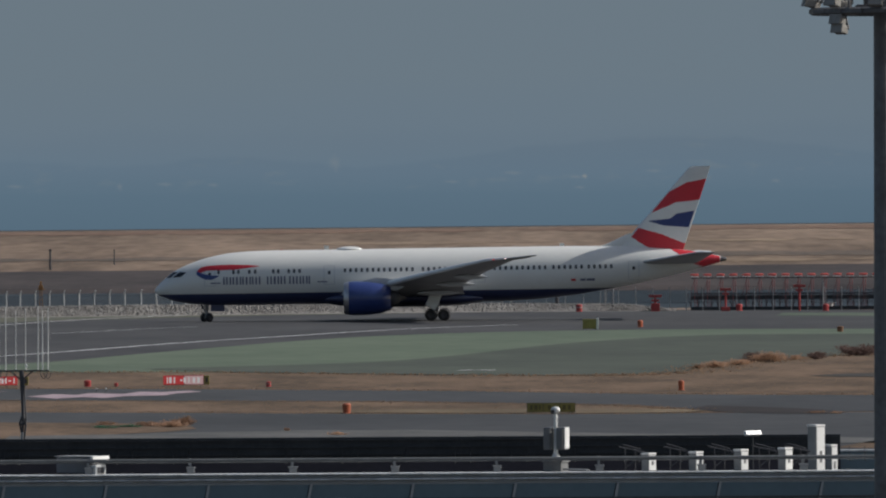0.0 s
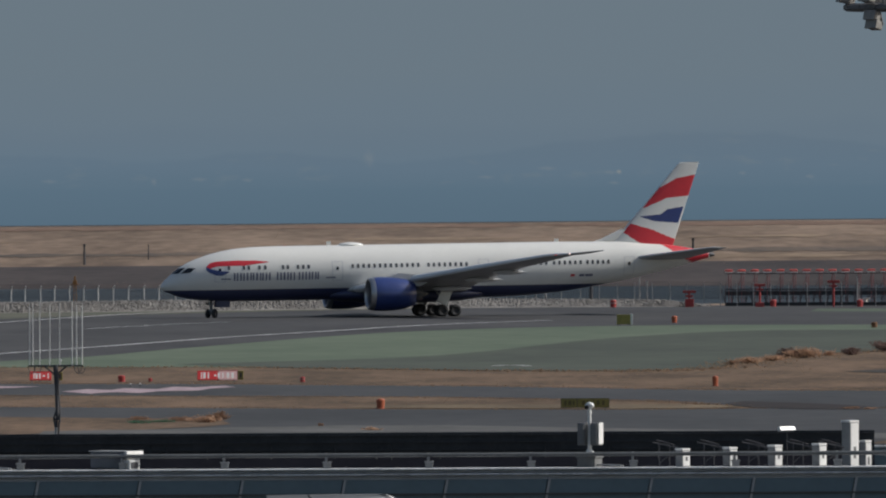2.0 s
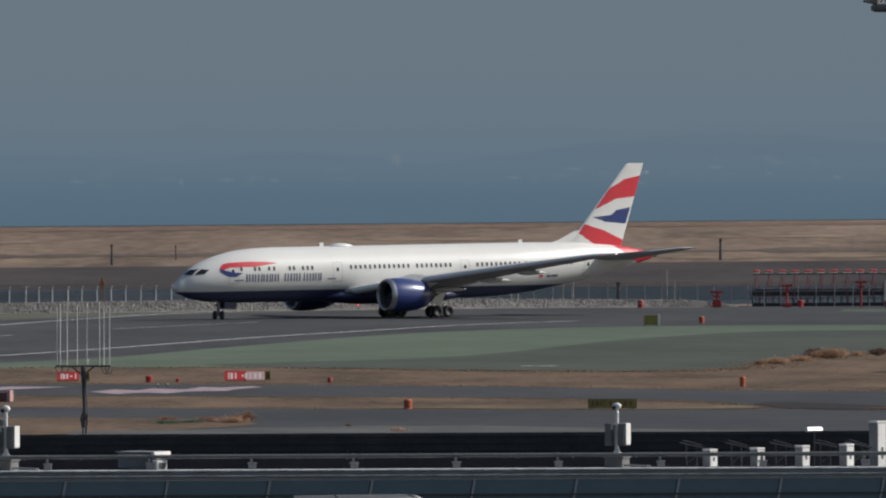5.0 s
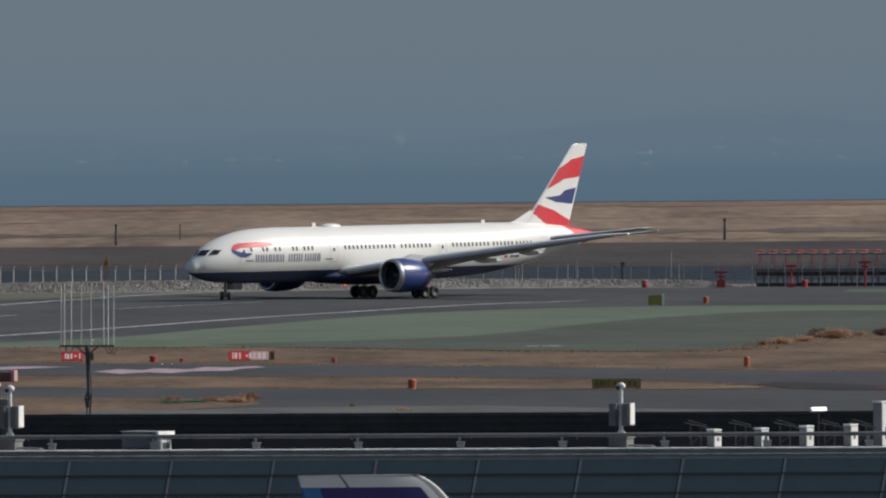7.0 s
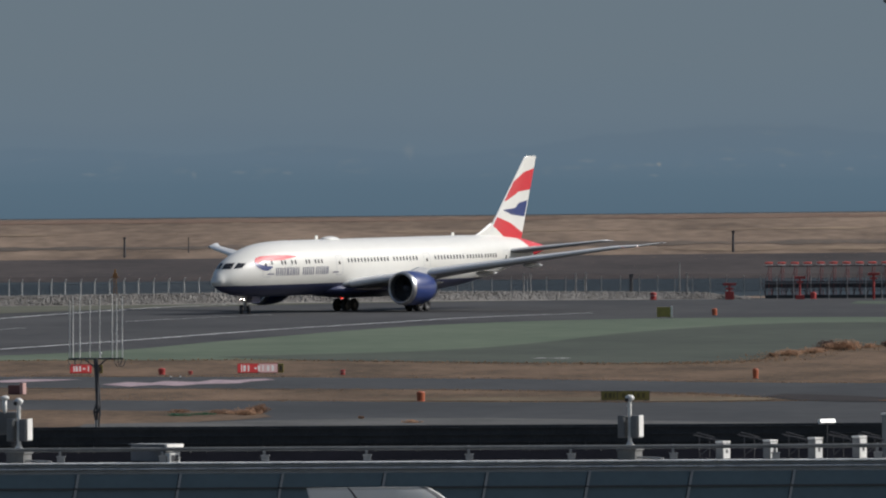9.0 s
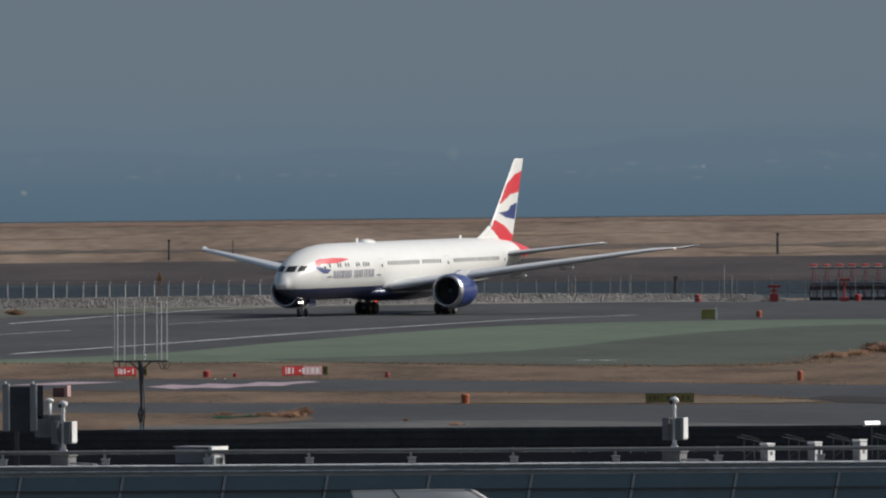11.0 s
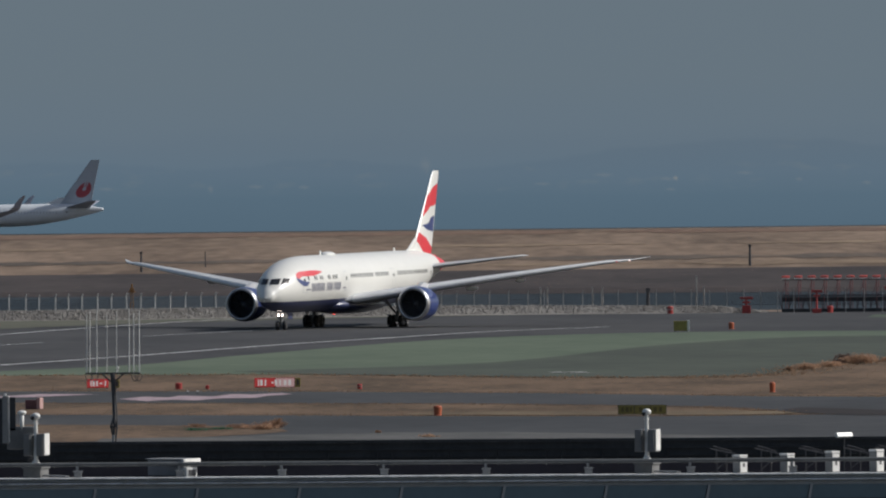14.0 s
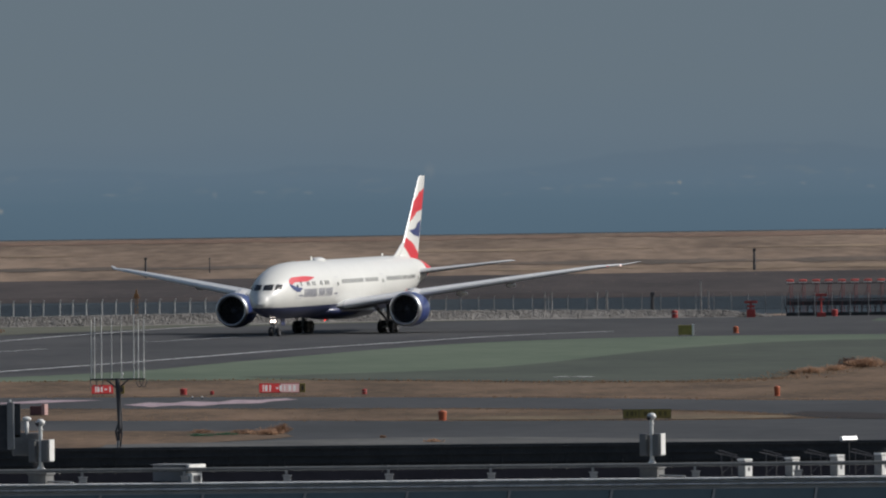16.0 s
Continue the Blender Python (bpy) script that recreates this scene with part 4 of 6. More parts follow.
def narrowbody(label, paint, colours, k, title, fin=(49.5, 58.7, 9.0, 2.35, 0.07)):
    """A single-aisle twin jet with upturned wing tips, in the same hull lines at a smaller size."""
    wl = []
    root = thing("narrowbody_airliner", pose(0, 0, 0), label, "airplane")
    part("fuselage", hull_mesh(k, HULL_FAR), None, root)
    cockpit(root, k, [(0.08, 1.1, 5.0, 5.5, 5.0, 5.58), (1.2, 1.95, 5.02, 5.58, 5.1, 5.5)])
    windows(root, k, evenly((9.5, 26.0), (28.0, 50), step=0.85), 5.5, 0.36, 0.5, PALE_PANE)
    doors(root, k, [6.6, 51.5], 3.9, 6.3, 1.3)
    if title:
        for side in (1, -1):
            xs = 10.0
            for w in (1.2, 1.2, 1.2, 1.2, 0, 1.3, 0.5, 1.1, 0.5, 1.2, 1.2, 1.0, 1.2):
                if w:
                    v, fc = hull_patch(xs, xs + w, 6.45, 7.05, side, 0.02, 2, 3)
                    part("name_bar", mesh_of("name_bar", scaled(v, k), fc, LETTER_DARK), None, root, "dark bar of the painted title")
                xs += (w or 0.8) + 0.3
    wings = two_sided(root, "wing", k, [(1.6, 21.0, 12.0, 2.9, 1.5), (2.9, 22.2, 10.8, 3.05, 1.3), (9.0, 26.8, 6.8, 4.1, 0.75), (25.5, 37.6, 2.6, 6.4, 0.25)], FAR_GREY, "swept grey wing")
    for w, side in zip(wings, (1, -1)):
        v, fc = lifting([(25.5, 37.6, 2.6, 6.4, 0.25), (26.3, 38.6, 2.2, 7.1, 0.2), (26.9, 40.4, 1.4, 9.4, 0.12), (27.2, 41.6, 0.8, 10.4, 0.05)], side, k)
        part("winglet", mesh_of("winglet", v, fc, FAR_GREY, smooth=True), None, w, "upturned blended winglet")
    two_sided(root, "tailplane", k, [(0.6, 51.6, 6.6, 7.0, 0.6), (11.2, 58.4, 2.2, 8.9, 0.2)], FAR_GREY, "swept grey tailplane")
    part("fin", fin_mesh(k, 7.2, 19.9, *fin[:4], colours, paint, 0.045, fin[4]), None, root, "painted tail fin")
    v, fc = lifting([(7.5, 43.5, 8.0, 0, 0.12), (8.6, 47.3, 4.5, 0, 0.3), (9.8, 50.2, 2.4, 0, 0.3)], 1, k, upright=True)
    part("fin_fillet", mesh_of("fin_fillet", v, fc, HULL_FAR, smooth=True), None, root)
    for side in (1, -1):
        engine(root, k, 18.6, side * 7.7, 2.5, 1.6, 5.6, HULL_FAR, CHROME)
        gear(root, k, "main_gear", 31.0, side * 4.5, [(0, -0.6), (0, 0.6)], 0.88, 0.6, 3.2, wl)
    gear(root, k, "nose_gear", 6.0, 0.0, [(0, -0.35), (0, 0.35)], 0.55, 0.35, 2.2, wl)
    return root, wl


TURNING_JET, TURNING_WHEELS, NOSE_LEG = widebody()
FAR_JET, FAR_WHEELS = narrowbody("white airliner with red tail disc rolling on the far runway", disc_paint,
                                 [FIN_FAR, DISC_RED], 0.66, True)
PARKED_JET, _ = narrowbody("parked white airliner with an indigo and light blue tail fin", capped_paint, [PAINT_WHITE, PAINT_INDIGO, PAINT_CYAN, DARK_STEEL, PALE_GREY], 0.594, False, (47.4, 58.45, 10.0, 2.44, 0.075))
PARKED_JET.matrix_basis = pose(14.85, 125.72, 0, 0, 0, 9)
# ---------------------------------------------------------------- airfield: rocks, fence, grass
BANK = smooth_line([(-160.26, 1298), (-99.05, 1284), (-59.52, 1283), (-30.44, 1296), (-0.05, 1311.5), (27, 1312), (58.46, 1303), (140.97, 1265)], 10)


def bank_height(d):
    """The stony bank is lower towards the aerial array and ends beside it."""
    return float(np.interp(d, (60, 100, 130, 165, 190, 197), (1.1, 1.1, 1.2, 1.05, 0.8, 0.05)))


def along(line, d):
    """The point at a distance along a line, and the way across it."""
    for a, b in zip(line[:-1], line[1:]):
        s = (b - a).length
        if d <= s:
            w = (b - a).normalized()
            return a + w * d, Vector((-w.y, w.x, 0))
        d -= s
    w = (line[-1] - line[-2]).normalized()
    return line[-1], Vector((-w.y, w.x, 0))


def rock_shape(rng):
    bm = bmesh.new()
    bmesh.ops.create_icosphere(bm, subdivisions=1, radius=1.0)
    for v in bm.verts:
        v.co *= rng.uniform(0.72, 1.18)
    out = [v.co.copy() for v in bm.verts], [[v.index for v in fc.verts] for fc in bm.faces]
    bm.free()
    return out


rng = random.Random(5)
shapes = [rock_shape(rng) for _ in range(8)]
vs, fs = [], []
for i in range(16000):
    d = rng.uniform(60, 160) if i % 5 else rng.uniform(160, 196)
    low = bank_height(d)
    p, n = along(BANK, d)
    off = rng.uniform(0.0, 5.0)
    r = rng.uniform(0.08, 0.2) * (1.0 if off < 4 else 0.8) * min(1.1, 0.6 + 0.4 * low)
    c = p + n * off
    h = low * min(1.0, (off + 0.5) / 3.5) - 0.5 * r * rng.uniform(0.5, 1.8)
    m = Matrix.Translation((c.x, c.y, h)) @ Euler((rng.random() * 6, rng.random() * 6, rng.random() * 6)).to_matrix().to_4x4() @ Matrix.Diagonal((r * 1.3, r, r * 0.8, 1))
    sv, sf = shapes[i % 8]
    o = len(vs)
    vs += [m @ v for v in sv]
    fs += [tuple(q + o for q in t) for t in sf]
tagged(new("rocks", mesh_of("rocks", vs, fs, ROCK, smooth=True)), "low bank of pale grey riprap stones along the shore", "rocks", kind="stuff")
vs, fs = [], []
for i in range(31):
    p, n = along(BANK, i * 6.4)
    low = bank_height(i * 6.4)
    for off, z in ((-0.5, 0.0), (3.0, 0.93), (5.2, 0.97), (7.5, 0.0)):
        q = p + n * off
        vs.append((q.x, q.y, z * low - 0.01))
for i in range(30):
    for j in range(3):
        fs.append((i * 4 + j, i * 4 + 4 + j, i * 4 + 5 + j, i * 4 + 1 + j))
tagged(new("bank", mesh_of("bank", vs, fs, ROCK)), "low stony shore bank under the boundary fence", "bank", kind="structure")


def fence():
    root = thing("fence", pose(0, 0, 0), "tall chain-link boundary fence with pale posts and dark mesh", "fence")
    post = rods(((0, 0, -0.78), (0, 0, 1.75), 0.085, 0.08), ((0, 0, 1.72), (0.0, -0.35, 2.05), 0.06, 0.055), seg=6)
    me = bpy.data.meshes.new("post")
    post.to_mesh(me)
    post.free()
    me.materials.append(POST_PALE)
    slim = rods(((0, 0, -0.78), (0, 0, 1.75), 0.055, 0.05), ((0, 0, 1.72), (0.0, -0.35, 2.0), 0.04, 0.04), seg=6)
    thin = bpy.data.meshes.new("post")
    slim.to_mesh(thin)
    slim.free()
    thin.materials.append(PALE_GREY)
    spots = []
    for i in range(150):
        p, n = along(BANK, 61.60 + i * 1.96)
        spots.append((p + n * 5.6, n))
    for i, (q, n) in enumerate(spots):
        if -72 < q.x < 75:
            o = part("post", me if q.x < -12 else thin, None, root)
            o.location = (q.x, q.y, 0.75 + 0.2 * max(0.0, min(1.0, -q.x / 30)))
            o.rotation_euler = (rng.uniform(-0.02, 0.02), rng.uniform(-0.02, 0.02), math.atan2(n.y, n.x) - math.pi / 2)
    for z in (0.95, 1.7, 2.4, 2.62, 2.8):
        bm = bmesh.new()
        for (a, na), (b, nb) in zip(spots[::6], spots[6::6]):
            rod(bm, (a.x, a.y, z), (b.x, b.y, z), 0.012 if z < 2.5 else 0.008, seg=4)
        tagged(part("wire", bm, DARK_STEEL, root), kind="stuff")
    # woven mesh: slanting wires
    vs, fs = [], []
    for (a, na), (b, nb) in zip(spots[:-1], spots[1:]):
        if not -72 < a.x < 75:
            continue
        for k in range(10):
            for s in (0, 1):
                p, q = a.lerp(b, k / 10), a.lerp(b, (k + 1) / 10)
                if s:
                    p, q = q, p
                o = len(vs)
                e = (b - a).normalized() * 0.012
                vs += [(p.x - e.x, p.y - e.y, 0.8), (p.x + e.x, p.y + e.y, 0.8), (q.x + e.x, q.y + e.y, 2.45), (q.x - e.x, q.y - e.y, 2.45)]
                fs.append((o, o + 1, o + 2, o + 3))
    tagged(part("mesh", mesh_of("mesh", vs, fs, DARK_STEEL), None, root, "dark wire mesh"), kind="stuff")
    return root


POST_PALE = mat("pale_concrete_post", (0.52, 0.52, 0.5), (0.4, 0.4, 0.39), 2.0, 0.8)
fence()


def tufts(name, n, region, height, material, label, seed):
    """Loose blades of dry grass; region gives a foot point, or None."""
    g = random.Random(seed)
    vs, fs = [], []
    for _ in range(n):
        p = region(g)
        if p is None:
            continue
        x, y, z = p
        h = height * g.uniform(0.45, 1.25) ** 1.5
        for _k in range(3):
            a, w = g.uniform(0, 6.28), h * g.uniform(0.5, 1.0)
            lx, ly = g.uniform(-0.4, 0.4) * h, g.uniform(-0.4, 0.4) * h
            o = len(vs)
            vs += [(x - w * math.cos(a), y - w * math.sin(a), z), (x + w * math.cos(a), y + w * math.sin(a), z), (x + lx, y + ly, z + h)]
            fs.append((o, o + 1, o + 2))
    return tagged(new(name, mesh_of(name, vs, fs, material)), label, "grass", kind="stuff")


def inside(x, y, poly):
    c = False
    for (x0, y0), (x1, y1) in zip(poly, poly[1:] + poly[:1]):
        if (y0 > y) != (y1 > y) and x < (x1 - x0) * (y - y0) / (y1 - y0) + x0:
            c = not c
    return c


TUFT = leafy(mat("dry_grass_blades", (0.26, 0.18, 0.12), (0.4, 0.28, 0.19), 0.15, 0.95, spec=0.1), 0.5)
STRIP = [(-61.64, 764.5), (-40.76, 757.4), (-18.01, 746.6), (-3.18, 739), (9.89, 734.9), (18.38, 736.7), (16.81, 746.6), (14.59, 756.8), (12.17, 764), (-3.37, 780.3), (-19.33, 787.4), (-43.77, 797.5), (-61.64, 803.5)]
MEADOW = [(-61.64, 848.6), (-46.15, 842.2), (-20.44, 833.1), (0.63, 818.8), (16.71, 800.3), (31.31, 793.3), (44.09, 785), (77.3, 770.8), (77.32, 1054.2)] + [q for q in tan[::-1] if q[0] < 80] + [(-61.64, 909.2)]
VERGE = [(-61.64, 693.7), (-30.46, 685.7), (-22.28, 686.4), (-16.69, 689.8), (-15.37, 696.5), (-16.18, 706.8), (-19.23, 712.8), (-30.46, 720.2), (-61.64, 730.6)]


def in_area(poly, x0, x1, y0, y1):
    def pick(g):
        x, y = g.uniform(x0, x1), g.uniform(y0, y1)
        return (x, y, 0.0) if inside(x, y, poly) else None
    return pick


def edge_of(line, spread):
    def pick(g):
        i = g.randrange(len(line) - 1)
        t = g.random()
        return (line[i][0] * (1 - t) + line[i + 1][0] * t + g.gauss(0, spread), line[i][1] * (1 - t) + line[i + 1][1] * t + g.gauss(0, spread), 0.0)
    return pick


tufts("meadow_grass", 9000, in_area(MEADOW, -55, 60, 800, 1080), 0.05, TUFT, "dry tawny grass on the airfield infield", 1)
tufts("strip_grass", 3500, in_area(STRIP, -45, 26, 728, 784), 0.045, TUFT, "dry tawny grass strip between the roads", 2)
tufts("verge_grass", 2500, in_area(VERGE, -45, -15, 674, 713), 0.05, TUFT, "dry tawny grass verge", 3)

tufts("edge_grass", 2600, edge_of([q for q in tan if -50 < q[0] < 60], 1.6), 0.11, TUFT, "ragged dry grass fringe along the painted shoulder", 7)
tufts("road_fringe_grass", 3200, edge_of([(-46.15, 843.2), (-20.44, 834.2), (0.63, 819.8), (16.71, 801.2), (31.31, 794.3), (44.09, 786)], 1.4), 0.07, TUFT, "ragged dry grass fringe along the perimeter road", 8)
tufts("strip_fringe_grass", 2600, edge_of([(-42.83, 758.5), (-18.01, 747.2), (-3.18, 739.5), (9.89, 735.4), (18.38, 737.2)], 1.1), 0.06, TUFT, "ragged dry grass fringe along the service road", 9)
tufts("strip_fringe_grass", 2200, edge_of([(16.81, 746.6), (12.17, 763), (-3.37, 779.7), (-19.33, 786.9), (-43.77, 797)], 1.1), 0.06, TUFT, "ragged dry grass fringe along the perimeter road", 10)


def slope_point(g):
    x, y = g.uniform(-100, 100), g.uniform(1640, 1911)
    return x, y, float(np.interp(y, [p[0] for p in PROFILE], [p[1] for p in PROFILE])) + far_rise(x) * min(1.0, (y - 1640) / 60)


def slope_strip(name, y0, y1, material, label, seed, x0=-130.0, x1=130.0, gaps=0.0):
    """A long uneven streak of growth lying across the far embankment."""
    g = random.Random(seed)
    ys, zs = [p[0] for p in PROFILE], [p[1] for p in PROFILE]
    vs, fs, step = [], [], 1.0
    n = int((x1 - x0) / step)
    for i in range(n + 1):
        x = x0 + step * i
        w = noise.noise((x * 0.05, seed * 3.1, 0)) + 0.6 * noise.noise((x * 0.23, seed * 5.7, 1))
        share = max(0.0, min(1.0, (noise.noise((x * 0.035, seed * 1.7, 4)) + 0.4 * noise.noise((x * 0.15, seed * 2.3, 5)) + 0.7 - gaps) * 2.2))
        mid, half = (y0 + y1) / 2 + 0.25 * (y1 - y0) * w, (y1 - y0) / 2 * share
        a, b = mid - half * g.uniform(0.8, 1.15), mid + half * g.uniform(0.8, 1.15)
        for k in range(4):
            y = a + (b - a) * k / 3
            vs.append((x, y, float(np.interp(y, ys, zs)) + far_rise(x) * min(1.0, (y - 1640) / 60) + 0.06))
    for i in range(n):
        if abs(vs[4 * i + 3][1] - vs[4 * i][1]) + abs(vs[4 * i + 7][1] - vs[4 * i + 4][1]) < 0.1 * (y1 - y0):
            continue
        for k in range(3):
            fs.append((4 * i + k, 4 * i + 4 + k, 4 * i + 5 + k, 4 * i + 1 + k))
    tagged(new(name, mesh_of(name, vs, fs, material)), label, "scrub", kind="structure")


slope_strip("ground_scrub", 1742, 1766, DARK_TURF, "dark streak of low scrub across the far embankment", 3, gaps=0.25)
slope_strip("ground_straw", 1714, 1732, PALE_TURF, "pale straw streak across the far embankment", 8, gaps=0.4)
slope_strip("ground_straw", 1826, 1848, PALE_TURF, "pale straw patches across the far embankment", 9, gaps=0.6)
slope_strip("ground_heath", 1925, 1947, RUSSET_TURF, "dull russet growth along the embankment crest", 11, gaps=0.1)
tufts("embankment_grass", 8000, slope_point, 0.06, TUFT, "dry tawny grass on the far embankment", 6)


def bush(x, y, z, w, h, material, label, seed):
    """A low leafless shrub: stems fanning out, with many small leaf clumps."""
    g = random.Random(seed)
    root = thing("bush", pose(x, y, z), label, "bush", "shrubs on the airfield")
    stems = bmesh.new()
    tips = []
    for _ in range(14):
        a, r = g.uniform(0, 6.28), g.uniform(0.1, 1.0) * w / 2
        tip = (r * math.cos(a), r * math.sin(a) * 0.8, h * g.uniform(0.55, 1.0) * (1 - 0.45 * (2 * r / w) ** 2))
        rod(stems, (0.1 * tip[0], 0.1 * tip[1], -0.05), tip, 0.03, 0.008, 5)
        tips.append(tip)
    part("stems", stems, DARK_STEM, root, "thin brown stems")
    vs, fs = [], []
    for _ in range(int(500 + 600 * w * h)):
        t = g.choice(tips)
        s = g.uniform(0.35, 1.08)
        c = [t[0] * s + g.gauss(0, 0.09 * w), t[1] * s + g.gauss(0, 0.07 * w), max(0.02, t[2] * s + g.gauss(0, 0.09 * h))]
        r = g.uniform(0.05, 0.13) * min(1.3, h + 0.3)
        o = len(vs)
        for _k in range(3):
            vs.append((c[0] + g.uniform(-r, r), c[1] + g.uniform(-r, r), c[2] + g.uniform(-r, r)))
        fs.append((o, o + 1, o + 2))
    part("leaves", mesh_of("leaves", vs, fs, material), None, root, "small dry leaves")
    return root


DARK_STEM = mat("brown_stem", (0.06, 0.04, 0.03), (0.09, 0.06, 0.04), 3.0, 0.9)
LEAF_BROWN = leafy(mat("dry_leaves", (0.24, 0.14, 0.09), (0.34, 0.21, 0.135), 1.5, 0.9), 0.5)
LEAF_DARK = leafy(mat("withered_leaves", (0.13, 0.085, 0.072), (0.185, 0.12, 0.1), 1.5, 0.9), 0.5)
LEAF_TAN = leafy(mat("straw_leaves", (0.38, 0.235, 0.15), (0.5, 0.32, 0.21), 1.5, 0.9), 0.5)
LEAF_GREEN = leafy(mat("green_weeds", (0.04, 0.14, 0.085), (0.07, 0.17, 0.1), 1.5, 0.9), 0.5)
for i, (x, y, w, h, mt, lb) in enumerate([
        (20.65, 908.9, 1.2, 0.35, LEAF_BROWN, "small dry russet shrub at the grass edge"), (22.13, 915.3, 2.8, 0.52, LEAF_TAN, "low straw-coloured shrub at the grass edge"),
        (24.28, 926.3, 3.4, 0.5, LEAF_TAN, "low straw-coloured shrub at the grass edge"), (27.51, 940.8, 3.2, 0.8, LEAF_TAN, "rounded straw-coloured shrub at the grass edge"),
        (26.24, 942.3, 2.2, 0.8, LEAF_DARK, "withered dark brown shrub at the grass edge"), (31.7, 953, 1.7, 0.75, LEAF_DARK, "withered dark brown shrub at the grass edge"),
        (29.76, 951.8, 2.0, 0.4, LEAF_TAN, "low straw-coloured shrub at the grass edge"), (36.1, 972, 4.6, 0.9, LEAF_DARK, "wide withered dark brown shrub at the grass edge"),
        (40.05, 990.8, 4.4, 1.1, LEAF_BROWN, "wide dry russet shrub at the grass edge"), (43.62, 1001.1, 2.2, 0.8, LEAF_TAN, "straw-coloured shrub at the grass edge"),
        (-18.62, 705.5, 2.6, 0.3, LEAF_BROWN, "dry russet shrub on the road verge"), (-17.1, 702, 2.2, 0.42, LEAF_TAN, "low straw-coloured shrub on the road verge"),
        (-16.39, 707.9, 1.6, 0.55, LEAF_BROWN, "tall thin dry shrub on the road verge"), (-21.47, 710.4, 2.0, 0.25, LEAF_BROWN, "dry russet shrub on the road verge"),
        (-19.84, 702.9, 1.6, 0.2, LEAF_GREEN, "low green weeds on the road verge"), (-21.3, 700.3, 1.8, 0.2, LEAF_GREEN, "low green weeds on the road verge"),
        (24.37, 733.3, 1.5, 0.16, LEAF_BROWN, "low russet weeds on the road edge"), (25.65, 731.9, 0.9, 0.14, LEAF_TAN, "low straw-coloured weeds on the road edge"),
        (-9.71, 689.8, 0.5, 0.2, LEAF_BROWN, "dry russet shrub on the road edge"), (-6.49, 677.8, 1.6, 0.22, LEAF_TAN, "low straw-coloured shrub on the road edge"),
        (-60.05, 1226.5, 2.6, 0.7, LEAF_BROWN, "dry brown shrub before the stony bank")]):
    bush(x, y, 0.0, w, h, mt, lb, 40 + i)


# ---------------------------------------------------------------- airfield: signs, markers, aerials
SIGN_RED = glow("lit_sign_red", (0.6, 0.06, 0.06), 0.35)
SIGN_PALE = glow("lit_sign_pale", (0.7, 0.45, 0.44), 0.3)
SIGN_WHITE = glow("lit_sign_white", (0.75, 0.7, 0.68), 0.35)


def red_sign(x, y, w, h, bars, red_part, tail):
    """A low lit-panel guidance sign on short legs, with its unreadable writing as bars."""
    root = thing("guidance_sign", pose(x, y, 0), "red airfield guidance sign with white bars and a yellow end panel", "sign", "airfield guidance signs")
    part("housing", boxes(((w, 0.3, h), (0, 0, 0.12 + h / 2)), bevel=0.03), RED, root)
    part("red_panel", boxes(((w * red_part - 0.06, 0.03, h - 0.08), (-w / 2 + w * red_part / 2, -0.165, 0.12 + h / 2))), SIGN_RED, root, "red lit sign face")
    if red_part < 1:
        part("pale_panel", boxes(((w * (1 - red_part) - 0.06, 0.03, h - 0.08), (w / 2 - w * (1 - red_part) / 2, -0.165, 0.12 + h / 2))), SIGN_PALE, root, "pale lit sign face")
    for bx, bw, bh in bars:
        part("writing_bar", boxes(((bw, 0.02, bh), (bx, -0.19, 0.12 + h / 2))), SIGN_WHITE, root, "white lit bar of writing")
    for s in (-0.42, 0, 0.42):
        part("leg", boxes(((0.1, 0.1, 0.16), (w * s, 0, 0.06))), STEEL, root)
    if tail:
        part("end_panel", boxes(((tail, 0.28, h * 0.95), (w / 2 + tail / 2 + 0.03, 0, 0.12 + h / 2)), bevel=0.02), YELLOW, root, "yellow end panel")
        part("end_mark", boxes(((tail * 0.35, 0.02, h * 0.5), (w / 2 + tail / 2 + 0.03, -0.16, 0.12 + h / 2))), DARK_STEEL, root, "dark mark")
    return root


DARK_PINK = mat("shaded_red_casing", (0.17, 0.07, 0.072), (0.13, 0.056, 0.058), 1.0, 0.6)
PALE_PINK = mat("sunlit_faded_pink", (0.5, 0.32, 0.3), (0.4, 0.24, 0.225), 1.0, 0.6)
red_sign(-19.63, 844, 3.05, 0.72, [(-1.2, 0.09, 0.5), (-0.98, 0.2, 0.46), (-0.68, 0.12, 0.46), (-0.15, 0.16, 0.14), (0.1, 0.18, 0.4), (0.42, 0.1, 0.42), (0.8, 0.2, 0.4), (1.15, 0.2, 0.42)], 0.52, 0.4)
red_sign(-33.07, 846.7, 1.65, 0.68, [(-0.5, 0.1, 0.42), (-0.3, 0.18, 0.42), (-0.05, 0.14, 0.4), (0.25, 0.2, 0.12), (0.58, 0.1, 0.4)], 1.0, 0.0)
yl = thing("taxiway_sign", pose(-31.64, 847.2, 0), "small yellow taxiway sign with a black mark", "sign", "airfield guidance signs")
part("panel", boxes(((0.42, 0.22, 0.62), (0, 0, 0.42)), bevel=0.02), YELLOW, yl)
part("mark", boxes(((0.2, 0.02, 0.36), (0, -0.12, 0.42))), DARK_STEEL, yl)
part("leg", boxes(((0.1, 0.1, 0.14), (0, 0, 0.05))), STEEL, yl)

